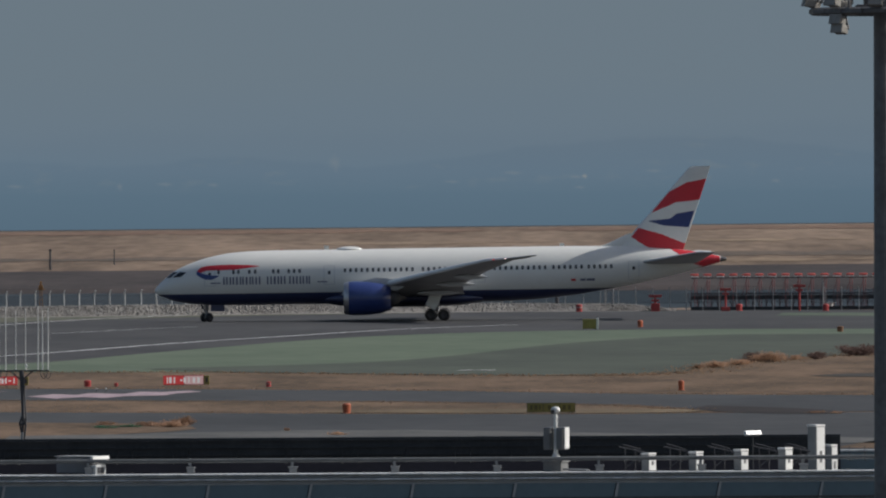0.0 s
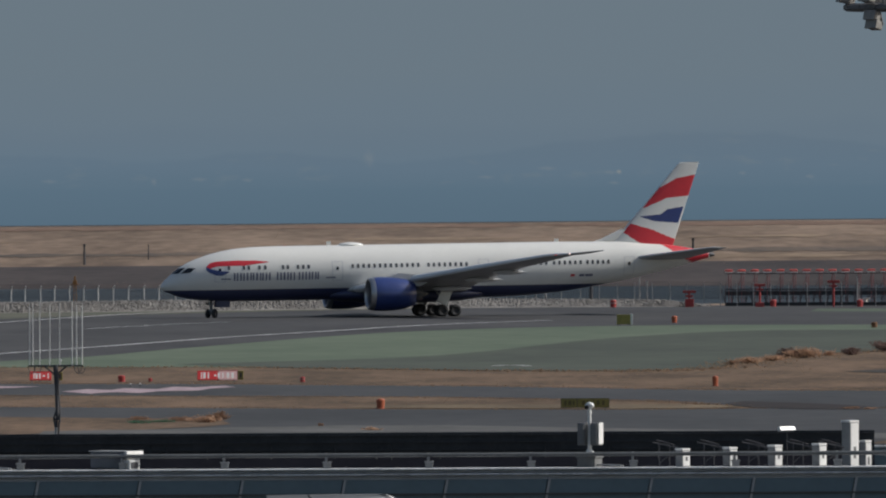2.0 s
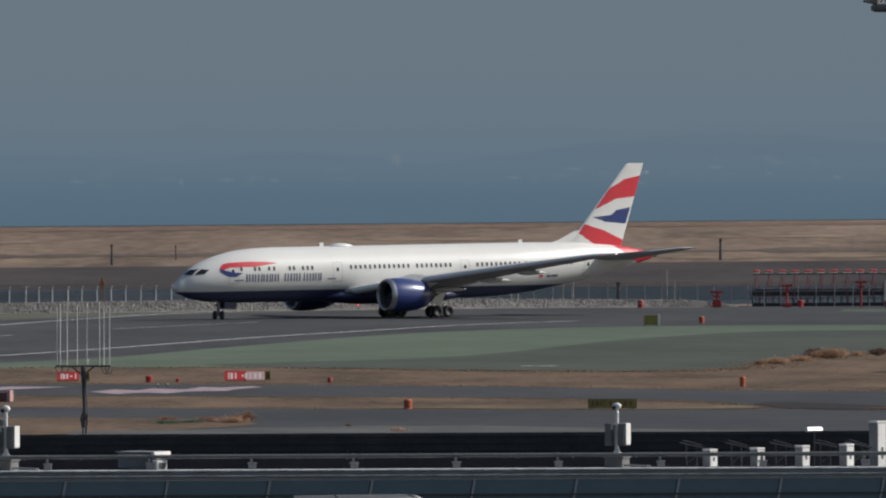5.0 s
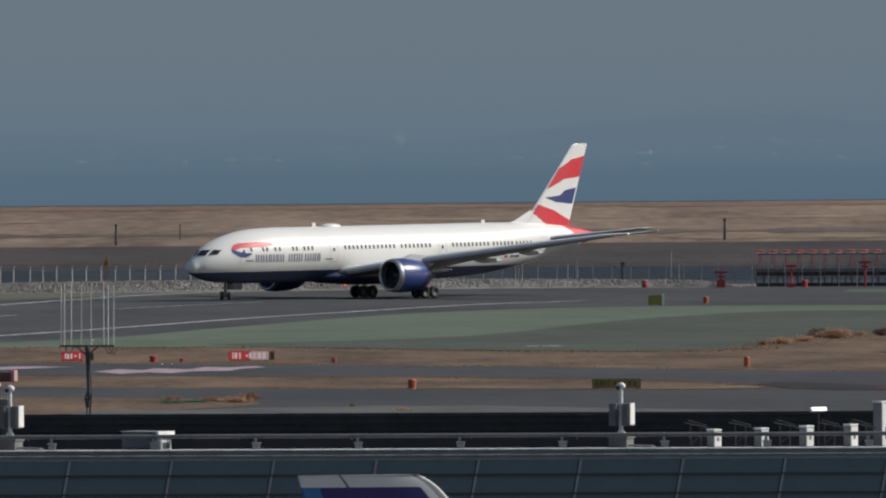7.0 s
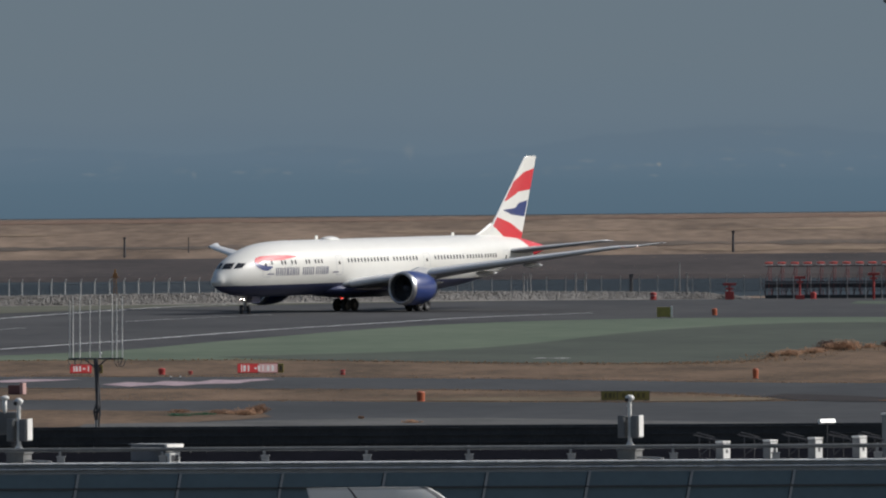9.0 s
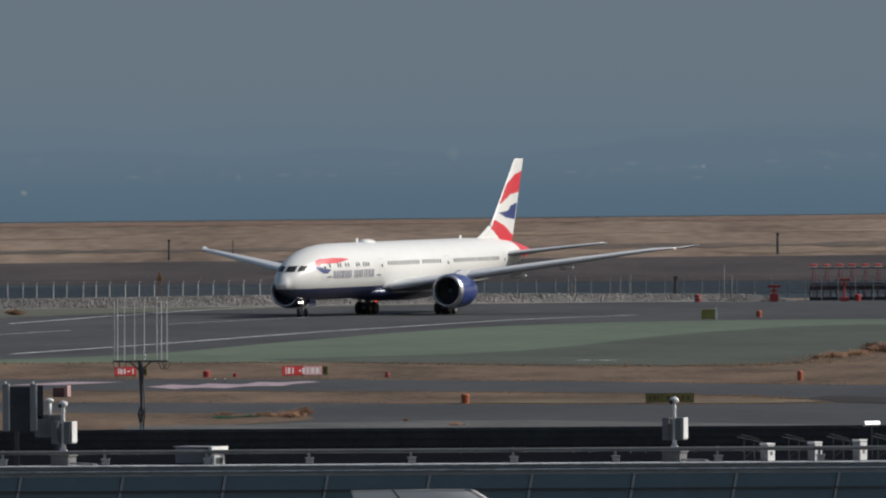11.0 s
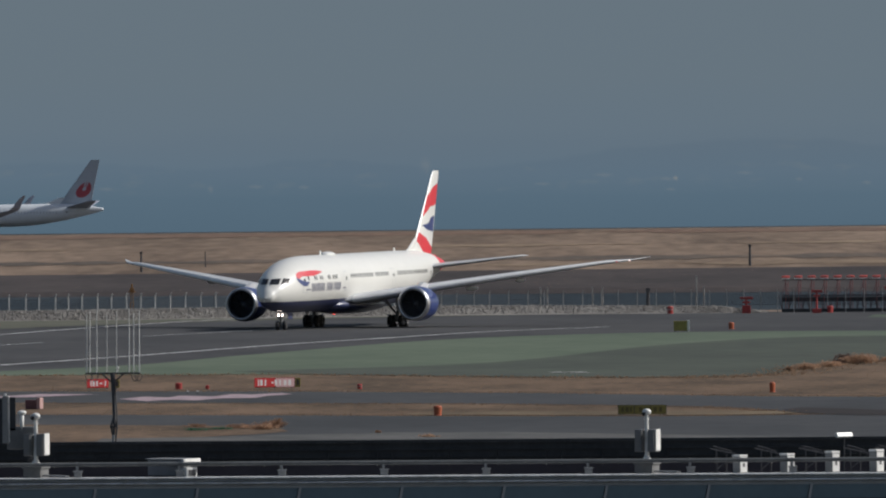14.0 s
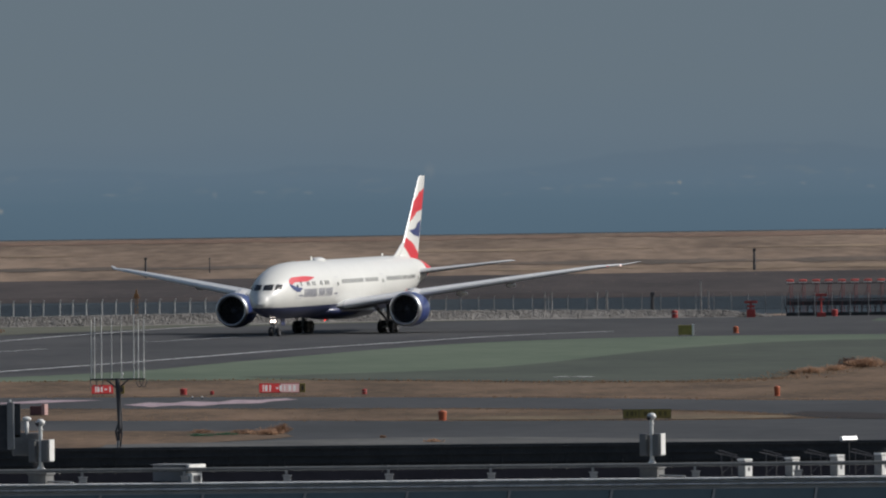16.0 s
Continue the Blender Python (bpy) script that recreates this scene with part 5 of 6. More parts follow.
OLIVE_INK = mat("faded_sign_ink", (0.14, 0.12, 0.04), (0.1, 0.09, 0.035), 2.0, 0.7)
ys = thing("taxiway_sign", pose(7.06, 737.1, 0), "long low yellow taxiway sign with dark bars", "sign", "airfield guidance signs")
part("housing", boxes(((3.2, 0.3, 0.62), (0, 0, 0.42)), bevel=0.02), DARK_STEEL, ys)
for k in range(3):
    part("panel", boxes(((1.02, 0.03, 0.56), (-1.06 + 1.06 * k, -0.165, 0.42))), YELLOW, ys, "yellow sign face")
for bx, bw in ((-1.3, 0.14), (-1.0, 0.2), (-0.75, 0.1), (-0.1, 0.22), (0.2, 0.1), (0.85, 0.2), (1.2, 0.16)):
    part("writing_bar", boxes(((bw, 0.02, 0.3), (bx, -0.19, 0.42))), OLIVE_INK, ys, "dark bar of writing")
for k in (-1.3, 0, 1.3):
    part("leg", boxes(((0.1, 0.1, 0.16), (k, 0, 0.05))), STEEL, ys)

yb = thing("taxiway_sign", pose(14.95, 1145.2, 0), "boxy yellow taxiway sign with a pale end", "sign", "airfield guidance signs")
part("panel", boxes(((1.4, 0.35, 1.0), (0, 0, 0.7)), bevel=0.03), YELLOW, yb)
part("end_cap", boxes(((0.22, 0.4, 1.1), (0.81, 0, 0.72)), bevel=0.02), WHITE_METAL, yb, "white end cap")
for k in (-0.55, 0.55):
    part("leg", boxes(((0.12, 0.12, 0.24), (k, 0, 0.1))), STEEL, yb)


def marker(x, y, w, h, material, label, band=True):
    root = thing("marker", pose(x, y, 0), label, "marker", "taxiway edge markers")
    v, fc = turned([(0.0, w * 0.5), (h * 0.08, w * 0.5), (h * 0.12, w * 0.4), (h * 0.85, w * 0.46), (h * 0.97, w * 0.34), (h, 0.01)], 14, "Z")
    part("body", mesh_of("body", v, fc, material, smooth=False), None, root)
    if band:
        v, fc = turned([(h * 0.5, w * 0.445), (h * 0.64, w * 0.46)], 14, "Z")
        part("band", mesh_of("band", v, fc, PALE_PINK), None, root, "faded band")
    v, fc = turned([(-0.03, 0.01), (-0.03, w * 0.62), (0.03, w * 0.62), (0.03, 0.3 * w)], 14, "Z")
    part("base", mesh_of("base", v, fc, DARK_STEEL), None, root)
    return root


for x, y, w, h, mt, lb, bd in ((17.3, 815.3, 0.48, 0.78, ORANGE, "bright orange upright marker on the grass edge", False), (-6.44, 740.9, 0.62, 0.7, ORANGE, "bright orange upright marker on the grass strip", False),
                               (-13.14, 839.6, 0.42, 0.42, RED, "small red marker on the grass", True), (-26.87, 844.5, 0.6, 0.52, RED, "squat red marker on the grass", False),
                               (-24.72, 844.8, 0.34, 0.3, RED, "small red marker on the grass", False), (20.56, 1169.1, 0.65, 0.75, ORANGE, "orange marker at the taxiway edge", False),
                               (39.86, 1124.4, 0.7, 0.6, LEAF_BROWN, "dull brown marker at the painted shoulder", False),
                               (15.92, 1311.0, 0.8, 0.9, RED, "red and white marker before the bank", True),
                               (34.63, 1310.4, 0.8, 0.85, RED, "red marker before the aerial array", False), (44.59, 1304.8, 0.8, 0.85, RED, "red marker before the aerial array", False)):
    marker(x, y, w, h, mt, lb, bd)

def edge_light(x, y):
    root = thing("edge_light", pose(x, y, 0), "small clear taxiway edge light on a short stem", "light", "taxiway edge lights")
    part("stem", rods(((0, 0, -0.02), (0, 0, 0.2), 0.03), seg=8), DARK_STEEL, root)
    v, fc = turned([(0.18, 0.05), (0.22, 0.06), (0.26, 0.05), (0.29, 0.01)], 12, "Z")
    part("globe", mesh_of("globe", v, fc, WHITE_METAL, smooth=True), None, root, "clear glass globe")


for x, y in ((-25.59, 824.7), (-24.87, 824.5)):
    edge_light(x, y)

cab = thing("equipment_box", pose(-34.6, 772.5, 0, 0, 0, -22), "faded red equipment box, shaded front and sunlit pink end in the paint", "box")
# dark red front and pink end put shade and sunlight into the colour
part("body", boxes(((0.9, 0.5, 0.62), (-0.1, 0, 0.35)), bevel=0.03), DARK_PINK, cab)
part("door", boxes(((0.7, 0.02, 0.46), (-0.12, -0.256, 0.35))), DARK_PINK, cab)
part("lit_end", boxes(((0.26, 0.58, 0.78), (0.46, 0, 0.42)), bevel=0.03), PALE_PINK, cab, "pale pink block with the sunlit tone in its colour")
part("base", boxes(((1.1, 0.44, 0.06), (0, 0, 0.02))), DARK_STEEL, cab)

wc = thing("equipment_cabinet", pose(45.56, 1324.6, 0, 0, 0, -20), "small white equipment cabinet before the aerial array", "cabinet")
part("body", boxes(((1.1, 0.5, 0.62), (0, 0, 0.36)), bevel=0.03), WHITE_METAL, wc)
part("hood", boxes(((1.5, 0.6, 0.12), (0.1, 0, 0.75)), bevel=0.02), WHITE_METAL, wc, "white overhanging hood")
part("base", boxes(((1.0, 0.4, 0.08), (0, 0, 0.02))), DARK_STEEL, wc)


def localizer():
    """A long row of aerial elements on legs, over a dark frame."""
    root = thing("aerial_array", pose(29.19, 1318.4, 0), "long row of red and white landing-aid aerials on a dark frame", "antenna array")
    n = 22
    for i in range(n):
        x = 0.4 + 1.53 * i + rng.uniform(-0.03, 0.03)
        leg = rods(((x, 0, 0), (x, 0, 3.9), 0.05), ((x + 0.3, 0.9, 0), (x + 0.3, 0.9, 3.8), 0.04), ((x, 0, 1.9), (x + 0.3, 0.9, 3.7), 0.03), ((x - 0.45, 0, 2.0), (x, 0, 3.6), 0.03), seg=6)
        leg_ob = part("aerial_leg", leg, HAZED_RED, root, "red aerial leg")
        v, fc = turned([(-0.5, 0.01), (-0.46, 0.07), (-0.15, 0.13), (0.2, 0.14), (0.46, 0.1), (0.5, 0.01)], 8)
        part("element", mesh_of("element", moved(v, x, 0, 4.18), fc, BRIGHT_RED), None, leg_ob, "red aerial element")
        part("tray", boxes(((0.95, 0.5, 0.07), (x, -0.05, 3.94)), bevel=0.02), WHITE_METAL, leg_ob, "white tray under the element")
    w = 1.53 * n
    part("beam", boxes(((w, 0.12, 0.14), (w / 2, -0.2, 1.95)), ((w, 0.12, 0.14), (w / 2, 1.0, 1.95)), ((w, 0.1, 0.12), (w / 2, -0.2, 0.35)), ((w, 0.1, 0.1), (w / 2, 0.4, 3.8))), DARK_STEEL, root)
    brace = []
    for i in range(int(w / 0.8)):
        brace.append(((0.8 * i, -0.3, 0.3), (0.8 * i + 0.8 * (i % 2) - 0.4, -0.3, 1.95), 0.045))
        brace.append(((0.8 * i, -0.35, -0.02), (0.8 * i, -0.35, 1.95), 0.05))
    part("lattice", rods(*brace, seg=5), RUST, root, "dull red lattice frame")
    part("screen", boxes(((w, 0.04, 0.5), (w / 2, 0.2, 1.5))), BLACK, root, "dark panel strip")
    part("screen", boxes(((w, 0.04, 0.4), (w / 2, -0.42, 0.21))), BLACK, root, "dark panel strip at the foot")
    return root


BRIGHT_RED = mat("bright_red_plastic", (0.72, 0.13, 0.105), (0.58, 0.1, 0.085), 2.0, 0.5)
RUST = mat("dull_red_steel", (0.11, 0.065, 0.068), (0.085, 0.06, 0.062), 2.0, 0.7)
# Leg red greyed and dimmed; the haze is in the colour.
HAZED_RED = mat("hazed_red_steel", (0.24, 0.075, 0.075), (0.18, 0.065, 0.068), 2.0, 0.6)
localizer()


def t_post(x, y, h, w, box_h, label):
    root = thing("light_post", pose(x, y, 0), label, "post", "red posts by the array")
    part("pole", rods(((0, 0, -0.02), (0, 0, h), 0.12), seg=8), RED, root)
    part("crossbar", boxes(((w, 0.3, 0.28), (0, 0, h)), ((w * 0.6, 0.3, 0.22), (0, 0, h - 0.5)), bevel=0.03), RED, root)
    if box_h:
        part("cabinet", boxes(((1.0, 0.6, box_h), (0, 0, box_h / 2)), bevel=0.04), RED, root, "red cabinet")
    return root


t_post(24.8, 1309.4, 1.8, 1.5, 0.95, "short red light post with a cabinet at its foot")
t_post(32.99, 1307.8, 2.55, 1.3, 0.5, "red light post with a crossbar")
t_post(41.51, 1304.6, 2.95, 1.4, 0.0, "tall red light post with a crossbar")


def plain_pole(x, y, z, h, r, material, label, arm=0.0):
    root = thing("pole", pose(x, y, z), label, "pole", "slim poles on the airfield")
    part("shaft", rods(((0, 0, -0.3), (0, 0, h), r * 1.15, r * 0.8), seg=8), material, root)
    part("cap", boxes(((r * 2.2, r * 2.2, r * 2.0), (arm, 0, h)), bevel=0.02), material, root)
    return root


for x, y, z, h, r, mt, lb in ((-59.93, 1708, 2.44, 3.0, 0.17, DARK_STEEL, "dark post on the far embankment"), (32.95, 1708, 2.44, 3.1, 0.2, DARK_STEEL, "dark post on the far embankment"),
                              (-50.8, 1730, 2.95, 2.3, 0.09, DARK_STEEL, "slim dark post on the far embankment"), (-24.14, 1730, 2.95, 2.0, 0.09, DARK_STEEL, "slim dark post on the far embankment"),
                              (13.47, 1325.3, 0.2, 2.5, 0.22, DARK_STEEL, "thick dark post by the boundary fence"), (19.19, 1325.1, 0.3, 3.9, 0.09, PALE_GREY, "tall pale pole by the boundary fence"),
                              (20.08, 1324.6, 0.3, 2.6, 0.1, PALE_GREY, "pale post by the boundary fence"), (6.93, 1330, 0.3, 2.6, 0.1, PALE_GREY, "pale post by the boundary fence"),
                              (8.12, 1329.4, 0.3, 2.7, 0.1, PALE_GREY, "pale post by the boundary fence"), (0.75, 1331.5, 0.3, 2.6, 0.1, PALE_GREY, "pale post by the boundary fence"),
                              (1.55, 1331.1, 0.3, 2.6, 0.1, PALE_GREY, "pale post by the boundary fence"), (44.3, 1304.9, 0.0, 3.4, 0.1, PALE_GREY, "pale post before the aerial array")):
    plain_pole(x, y, z + (far_rise(x) if y > 1600 else 0.0), h, r, mt, lb)

DULL_ORANGE = mat("weathered_orange", (0.30, 0.15, 0.045), (0.20, 0.11, 0.04), 2.0, 0.7)
ob = thing("obstacle_light", pose(-47.38, 1318, 0.0), "slim weathered orange lattice mast with a lamp head", "mast")
bars = []
for a, b in ((-0.2, -0.2), (0.2, -0.2), (0.2, 0.2), (-0.2, 0.2)):
    bars.append(((a, b, -0.05), (a * 0.6, b * 0.6, 3.0), 0.045))
for k in range(6):
    q = (1 - 0.065 * k) * 0.2
    bars += [((-q, -q, 0.5 * k), (q, -q, 0.5 * k + 0.45), 0.03), ((q, q, 0.5 * k), (q, -q, 0.5 * k + 0.45), 0.03)]
part("lattice", rods(*bars, seg=5), DULL_ORANGE, ob)
part("head", boxes(((0.5, 0.5, 0.45), (0, 0, 3.2)), ((0.95, 0.3, 0.1), (0, 0, 2.95)), ((0.2, 0.2, 0.6), (0, 0, 3.6)), bevel=0.03), DULL_ORANGE, ob, "orange lamp head")


# ---------------------------------------------------------------- terminal roof in the foreground
LEFT, RIGHT, FRONT, DECK, GUTTER = -24.0, 22.0, 300.0, 7.485, 7.12
bay, first = 2.741, -6.80
part_root = tagged(new("roof", mesh_of("roof", [(LEFT, FRONT, DECK - 0.3), (RIGHT, FRONT, DECK - 0.3), (RIGHT, 301.6, DECK - 0.3), (LEFT, 301.6, DECK - 0.3),
                                                (LEFT, FRONT, DECK), (RIGHT, FRONT, DECK), (RIGHT, 301.6, DECK), (LEFT, 301.6, DECK)],
                                       [(0, 3, 2, 1), (4, 5, 6, 7), (0, 1, 5, 4), (1, 2, 6, 5), (2, 3, 7, 6), (3, 0, 4, 7)], LEDGE)),
                   "flat grey terminal roof deck with a layered metal edge", "roof", kind="structure")
# Paler lips between grey ones put the sunlit edge lines into the colour.
for z, y0, r, mt, lb in ((7.490, 299.83, 0.024, LEDGE, "pale rolled metal roof edge"), (7.420, 299.9, 0.03, RIB, ""), (7.350, 299.82, 0.022, LEDGE, "pale rolled drip edge"), (7.290, 299.9, 0.028, RIB, "")):
    part("edge_trim", rods(((LEFT, y0, z), (RIGHT, y0, z), r), seg=12), mt, part_root, lb)
    part("edge_flashing", boxes(((RIGHT - LEFT, 300.2 - y0, 0.05), ((LEFT + RIGHT) / 2, (300.2 + y0) / 2, z)), bevel=0.006), RIB, part_root)
part("edge_channel", boxes(((RIGHT - LEFT, 0.2, 0.07), ((LEFT + RIGHT) / 2, 300.01, 7.245)), bevel=0.008), RIB, part_root)
tagged(new("wall_terminal", mesh_of("wall_terminal", [(LEFT, 300.1, 0), (RIGHT, 300.1, 0), (RIGHT, 312, 0), (LEFT, 312, 0), (LEFT, 300.1, GUTTER), (RIGHT, 300.1, GUTTER), (RIGHT, 312, GUTTER), (LEFT, 312, GUTTER)],
                                    [(4, 5, 6, 7), (0, 1, 5, 4), (1, 2, 6, 5), (2, 3, 7, 6), (3, 0, 4, 7)], DARK_STEEL)),
       "dark wall behind the terminal cladding", "wall", kind="structure")
clad = tagged(new("wall_cladding", mesh_of("wall_cladding", [(LEFT, 299.95, 0.0), (RIGHT, 299.95, 0.0), (RIGHT, 299.95, 7.24), (LEFT, 299.95, 7.24)], [(0, 1, 2, 3)], DARK_STEEL)),
              "dark blue-grey panelled terminal wall with pale raked ribs", "wall", kind="structure")
LEAN = 0.19
TRANSOM = mat("brown_transom", (0.1, 0.095, 0.088), (0.07, 0.067, 0.063), 1.5, 0.6)
levels = [7.235, 6.82, 6.31, 5.80, 5.29, 4.78]
pane_mesh = {}
for j in range(len(levels) - 1):
    z1, z0 = levels[j], levels[j + 1]
    h = z1 - z0
    vs = []
    for yy, e in ((0.0, 0.0), (-0.03, 0.012)):
        vs += [(e, yy, -h + e), (bay - 0.05 - e, yy, -h + e), (bay - 0.05 - e + LEAN * h, yy, -e - 0.02), (e + LEAN * h, yy, -e - 0.02)]
    vs = [(a - LEAN * h, b, c) for a, b, c in vs]
    pane_mesh[j] = mesh_of("cladding_panel", vs, [(4, 5, 6, 7), (0, 1, 5, 4), (1, 2, 6, 5), (2, 3, 7, 6), (3, 0, 4, 7)], PANEL)
k0, k1 = int((LEFT - first) / bay) + 1, int((RIGHT - first) / bay)
RIB_X = 0.5
for i in range(k0, k1):
    for j in range(len(levels) - 1):
        o = part("cladding_panel", pane_mesh[j], None, clad)
        o.location = (first + RIB_X + i * bay - LEAN * (7.235 - levels[j]), 299.93, levels[j])
rib_v = []
for yy in (299.85, 299.94):
    rib_v += [(-0.034, yy, 7.235), (0.034, yy, 7.235), (0.034 - LEAN * 2.455, yy, 4.78), (-0.034 - LEAN * 2.455, yy, 4.78)]
rib_me = mesh_of("rib", [(a, b, c) for a, b, c in rib_v], [(0, 3, 2, 1), (0, 1, 5, 4), (1, 2, 6, 5), (2, 3, 7, 6), (3, 0, 4, 7)], RIB)
for i in range(k0, k1 + 1):
    o = part("rib", rib_me, None, clad, "pale raked rib")
    o.location = (first + RIB_X + i * bay, 0, 0)
for z in levels[1:]:
    part("transom", boxes(((RIGHT - LEFT, 0.1, 0.045), ((LEFT + RIGHT) / 2, 299.87, z))), TRANSOM, clad)

KICK = mat("dull_brown_panel", (0.062, 0.052, 0.06), (0.045, 0.038, 0.044), 0.8, 0.8, stretch=(1, 1, 3))
RAIL_GREY = mat("weathered_rail_grey", (0.15, 0.155, 0.155), (0.095, 0.1, 0.1), 1.5, 0.6)
rail = thing("roof_rail", pose(0, 0, DECK), "grey pipe rail on short brackets along the roof edge", "railing")
part("pipe", rods(((LEFT, 300.35, 0.375), (RIGHT, 300.35, 0.375), 0.055), seg=10), RAIL_GREY, rail)
for i in range(k0, k1 + 1):
    x = first + i * bay
    part("bracket", boxes(((0.2, 0.2, 0.15), (x, 300.3, 0.095)), ((0.25, 0.22, 0.04), (x, 300.3, 0.19)), ((0.07, 0.1, 0.12), (x - 0.02, 300.33, 0.27)), ((0.26, 0.3, 0.03), (x, 300.3, 0.015)), bevel=0.012), PALE_GREY, rail)
    part("clamp", rods(((x - 0.02, 300.35, 0.3), (x - 0.02, 300.35, 0.44), 0.03), seg=8), STEEL, rail)

screen = thing("roof_screen", pose(0, 308, GUTTER), "long black louvred screen standing on the roof", "screen wall")
part("panel", boxes(((36.0, 0.12, 1.165), (-7.1, 0, 0.5925))), BLACK, screen)
for k in range(5):
    part("louvre", boxes(((36.0, 0.1, 0.02), (-7.1, -0.1, 0.3 + 0.2 * k))), BLACK, screen)
part("kick_panel", boxes(((36.0, 0.05, 0.5), (-7.1, -0.2, 0.25))), KICK, screen, "dull purple-brown lower panel")
for i in range(24):
    for q in ((0, 0.42) if i % 3 else (0.2,)):
        part("strut", rods(((-24.5 + 1.55 * i + q, -0.4, 0.45), (-24.5 + 1.55 * i + q, -0.05, 0.84), 0.012), seg=5), BLACK, screen)
low = thing("parapet", pose(16.5, 308, GUTTER), "low grey parapet wall with a pale coping", "parapet")
part("body", boxes(((11.2, 0.3, 0.7), (0, 0, 0.35))), PANEL, low)
part("coping", boxes(((11.2, 0.4, 0.05), (0, 0, 0.725)), bevel=0.01), LEDGE, low, "pale metal coping")


# Casing grey with the unlit front's shade put into the colour.
SHADE_GREY = mat("shaded_casing", (0.17, 0.178, 0.19), (0.135, 0.142, 0.152), 2.0, 0.7)


def air_unit():
    root = thing("air_unit", pose(-9.68, 300.95, DECK, 0, 0, -32), "rooftop air-handling box in shaded grey with a sunlit white end", "air conditioner")
    part("body", boxes(((1.1, 0.75, 0.42), (-0.1, 0, 0.27)), bevel=0.02), SHADE_GREY, root)
    part("lid", boxes(((1.2, 0.82, 0.025), (-0.1, 0, 0.5)), bevel=0.008), PALE_GREY, root)
    # white panel stands for the sunlit end face
    part("end_panel", boxes(((0.1, 0.8, 0.2), (0.5, 0, 0.41)), bevel=0.012), WHITE_METAL, root, "white casing as the sunlit end")
    part("duct", boxes(((0.34, 0.3, 0.27), (0.62, -0.29, 0.14), 70), bevel=0.02), WHITE_METAL, root, "small white duct box")
    part("grille", boxes(((0.22, 0.02, 0.16), (0.765, -0.343, 0.14), 70)), DARK_STEEL, root, "dark intake grille")
    part("plinth", boxes(((1.0, 0.7, 0.08), (-0.1, 0, 0.03))), DARK_STEEL, root)
    return root


air_unit()


def camera_unit(x, z_add=0.0):
    """A weather-proof watch post: pole, dome head, two cabinets and a pedestal."""
    root = thing("watch_camera", pose(x, 300.9, DECK, 0, 0, -24), "white dome camera on a pole with two grey cabinets", "security camera", "cameras on the roof")
    part("pedestal", boxes(((0.52, 0.5, 0.28), (0, 0, 0.14)), ((0.6, 0.56, 0.05), (0, 0, 0.29)), bevel=0.015), GREY_METAL, root)
    v, fc = turned([(0.31, 0.2), (0.36, 0.17), (0.46, 0.08), (0.5, 0.07)], 14, "Z")
    part("flare", mesh_of("flare", v, fc, WHITE_METAL), None, root, "conical foot")
    part("pole", rods(((0, 0, 0.3), (0, 0, 1.58), 0.06, 0.045), ((0, 0, 1.46), (0, 0, 1.49), 0.065), seg=12), WHITE_METAL, root)
    for s in (-1, 1):
        c = part("cabinet", boxes(((0.22, 0.34, 0.6), (s * 0.19, 0.02, 0.9)), bevel=0.02), GREY_METAL, root, "grey steel cabinet")
        part("cabinet_door", boxes(((0.17, 0.02, 0.52), (s * 0.19, -0.17, 0.9))), GREY_METAL, c)
        # right cabinet's sunlit side is added as a white plate
        if s > 0:
            part("lit_side", boxes(((0.03, 0.3, 0.58), (0.315, 0.02, 0.92)), bevel=0.01), WHITE_METAL, c, "white side cover")
    for z in (1.12, 0.7):
        part("arm", boxes(((0.4, 0.07, 0.06), (0, 0.02, z))), STEEL, root)
    dome = bmesh.new()
    bmesh.ops.create_uvsphere(dome, u_segments=16, v_segments=10, radius=0.11, matrix=pose(0.0, 0, 1.67) @ Matrix.Diagonal((1.15, 1, 0.85, 1)))
    part("dome", dome, WHITE_METAL, root, "white domed camera head", smooth=True)
    part("lens", rods(((-0.02, -0.1, 1.63), (-0.03, -0.15, 1.62), 0.055), seg=12), GLASS_DARK, root, "dark lens")
    part("conduit", rods(((0.25, -0.1, 0.08), (0.95, -0.1, 0.06), 0.03), ((0.5, 0.0, 0.05), (0.98, 0.0, 0.05), 0.03), seg=8), STEEL, root, "bare conduit on the roof")
    return root


cu = camera_unit(3.0)
cu2 = copy_thing(cu, pose(-13.43, 300.9, DECK, 0, 0, -24))

VENT_GREY = mat("vent_side_grey", (0.25, 0.25, 0.245), (0.19, 0.19, 0.187), 1.5, 0.5)
disp = thing("display_board", pose(-14.31, 301.3, DECK), "black board in pale side frames on a bracket", "display board")
part("board", boxes(((0.62, 0.1, 1.18), (-0.34, 0, 1.55)), bevel=0.01), BLACK, disp)
part("board", boxes(((0.17, 0.1, 0.92), (0.24, 0, 1.72)), bevel=0.01), BLACK, disp)
for x in (-0.69, 0.05):
    part("side_frame", boxes(((0.17, 0.2, 1.28), (x, 0, 1.58)), bevel=0.03), VENT_GREY, disp, "pale grey side frame")
    # sunlit edge of each frame put in as a white strip
    part("lit_edge", boxes(((0.025, 0.16, 1.24), (x + 0.1, 0, 1.58)), bevel=0.006), WHITE_METAL, disp, "white strip as the frame's sunlit edge")
    part("finial", rods(((x, 0, 2.2), (x, 0, 2.28), 0.03), seg=8), WHITE_METAL, disp)
part("bracket_box", boxes(((0.74, 0.3, 0.62), (0.46, 0.1, 1.08)), bevel=0.05), GREY_METAL, disp, "grey junction box")
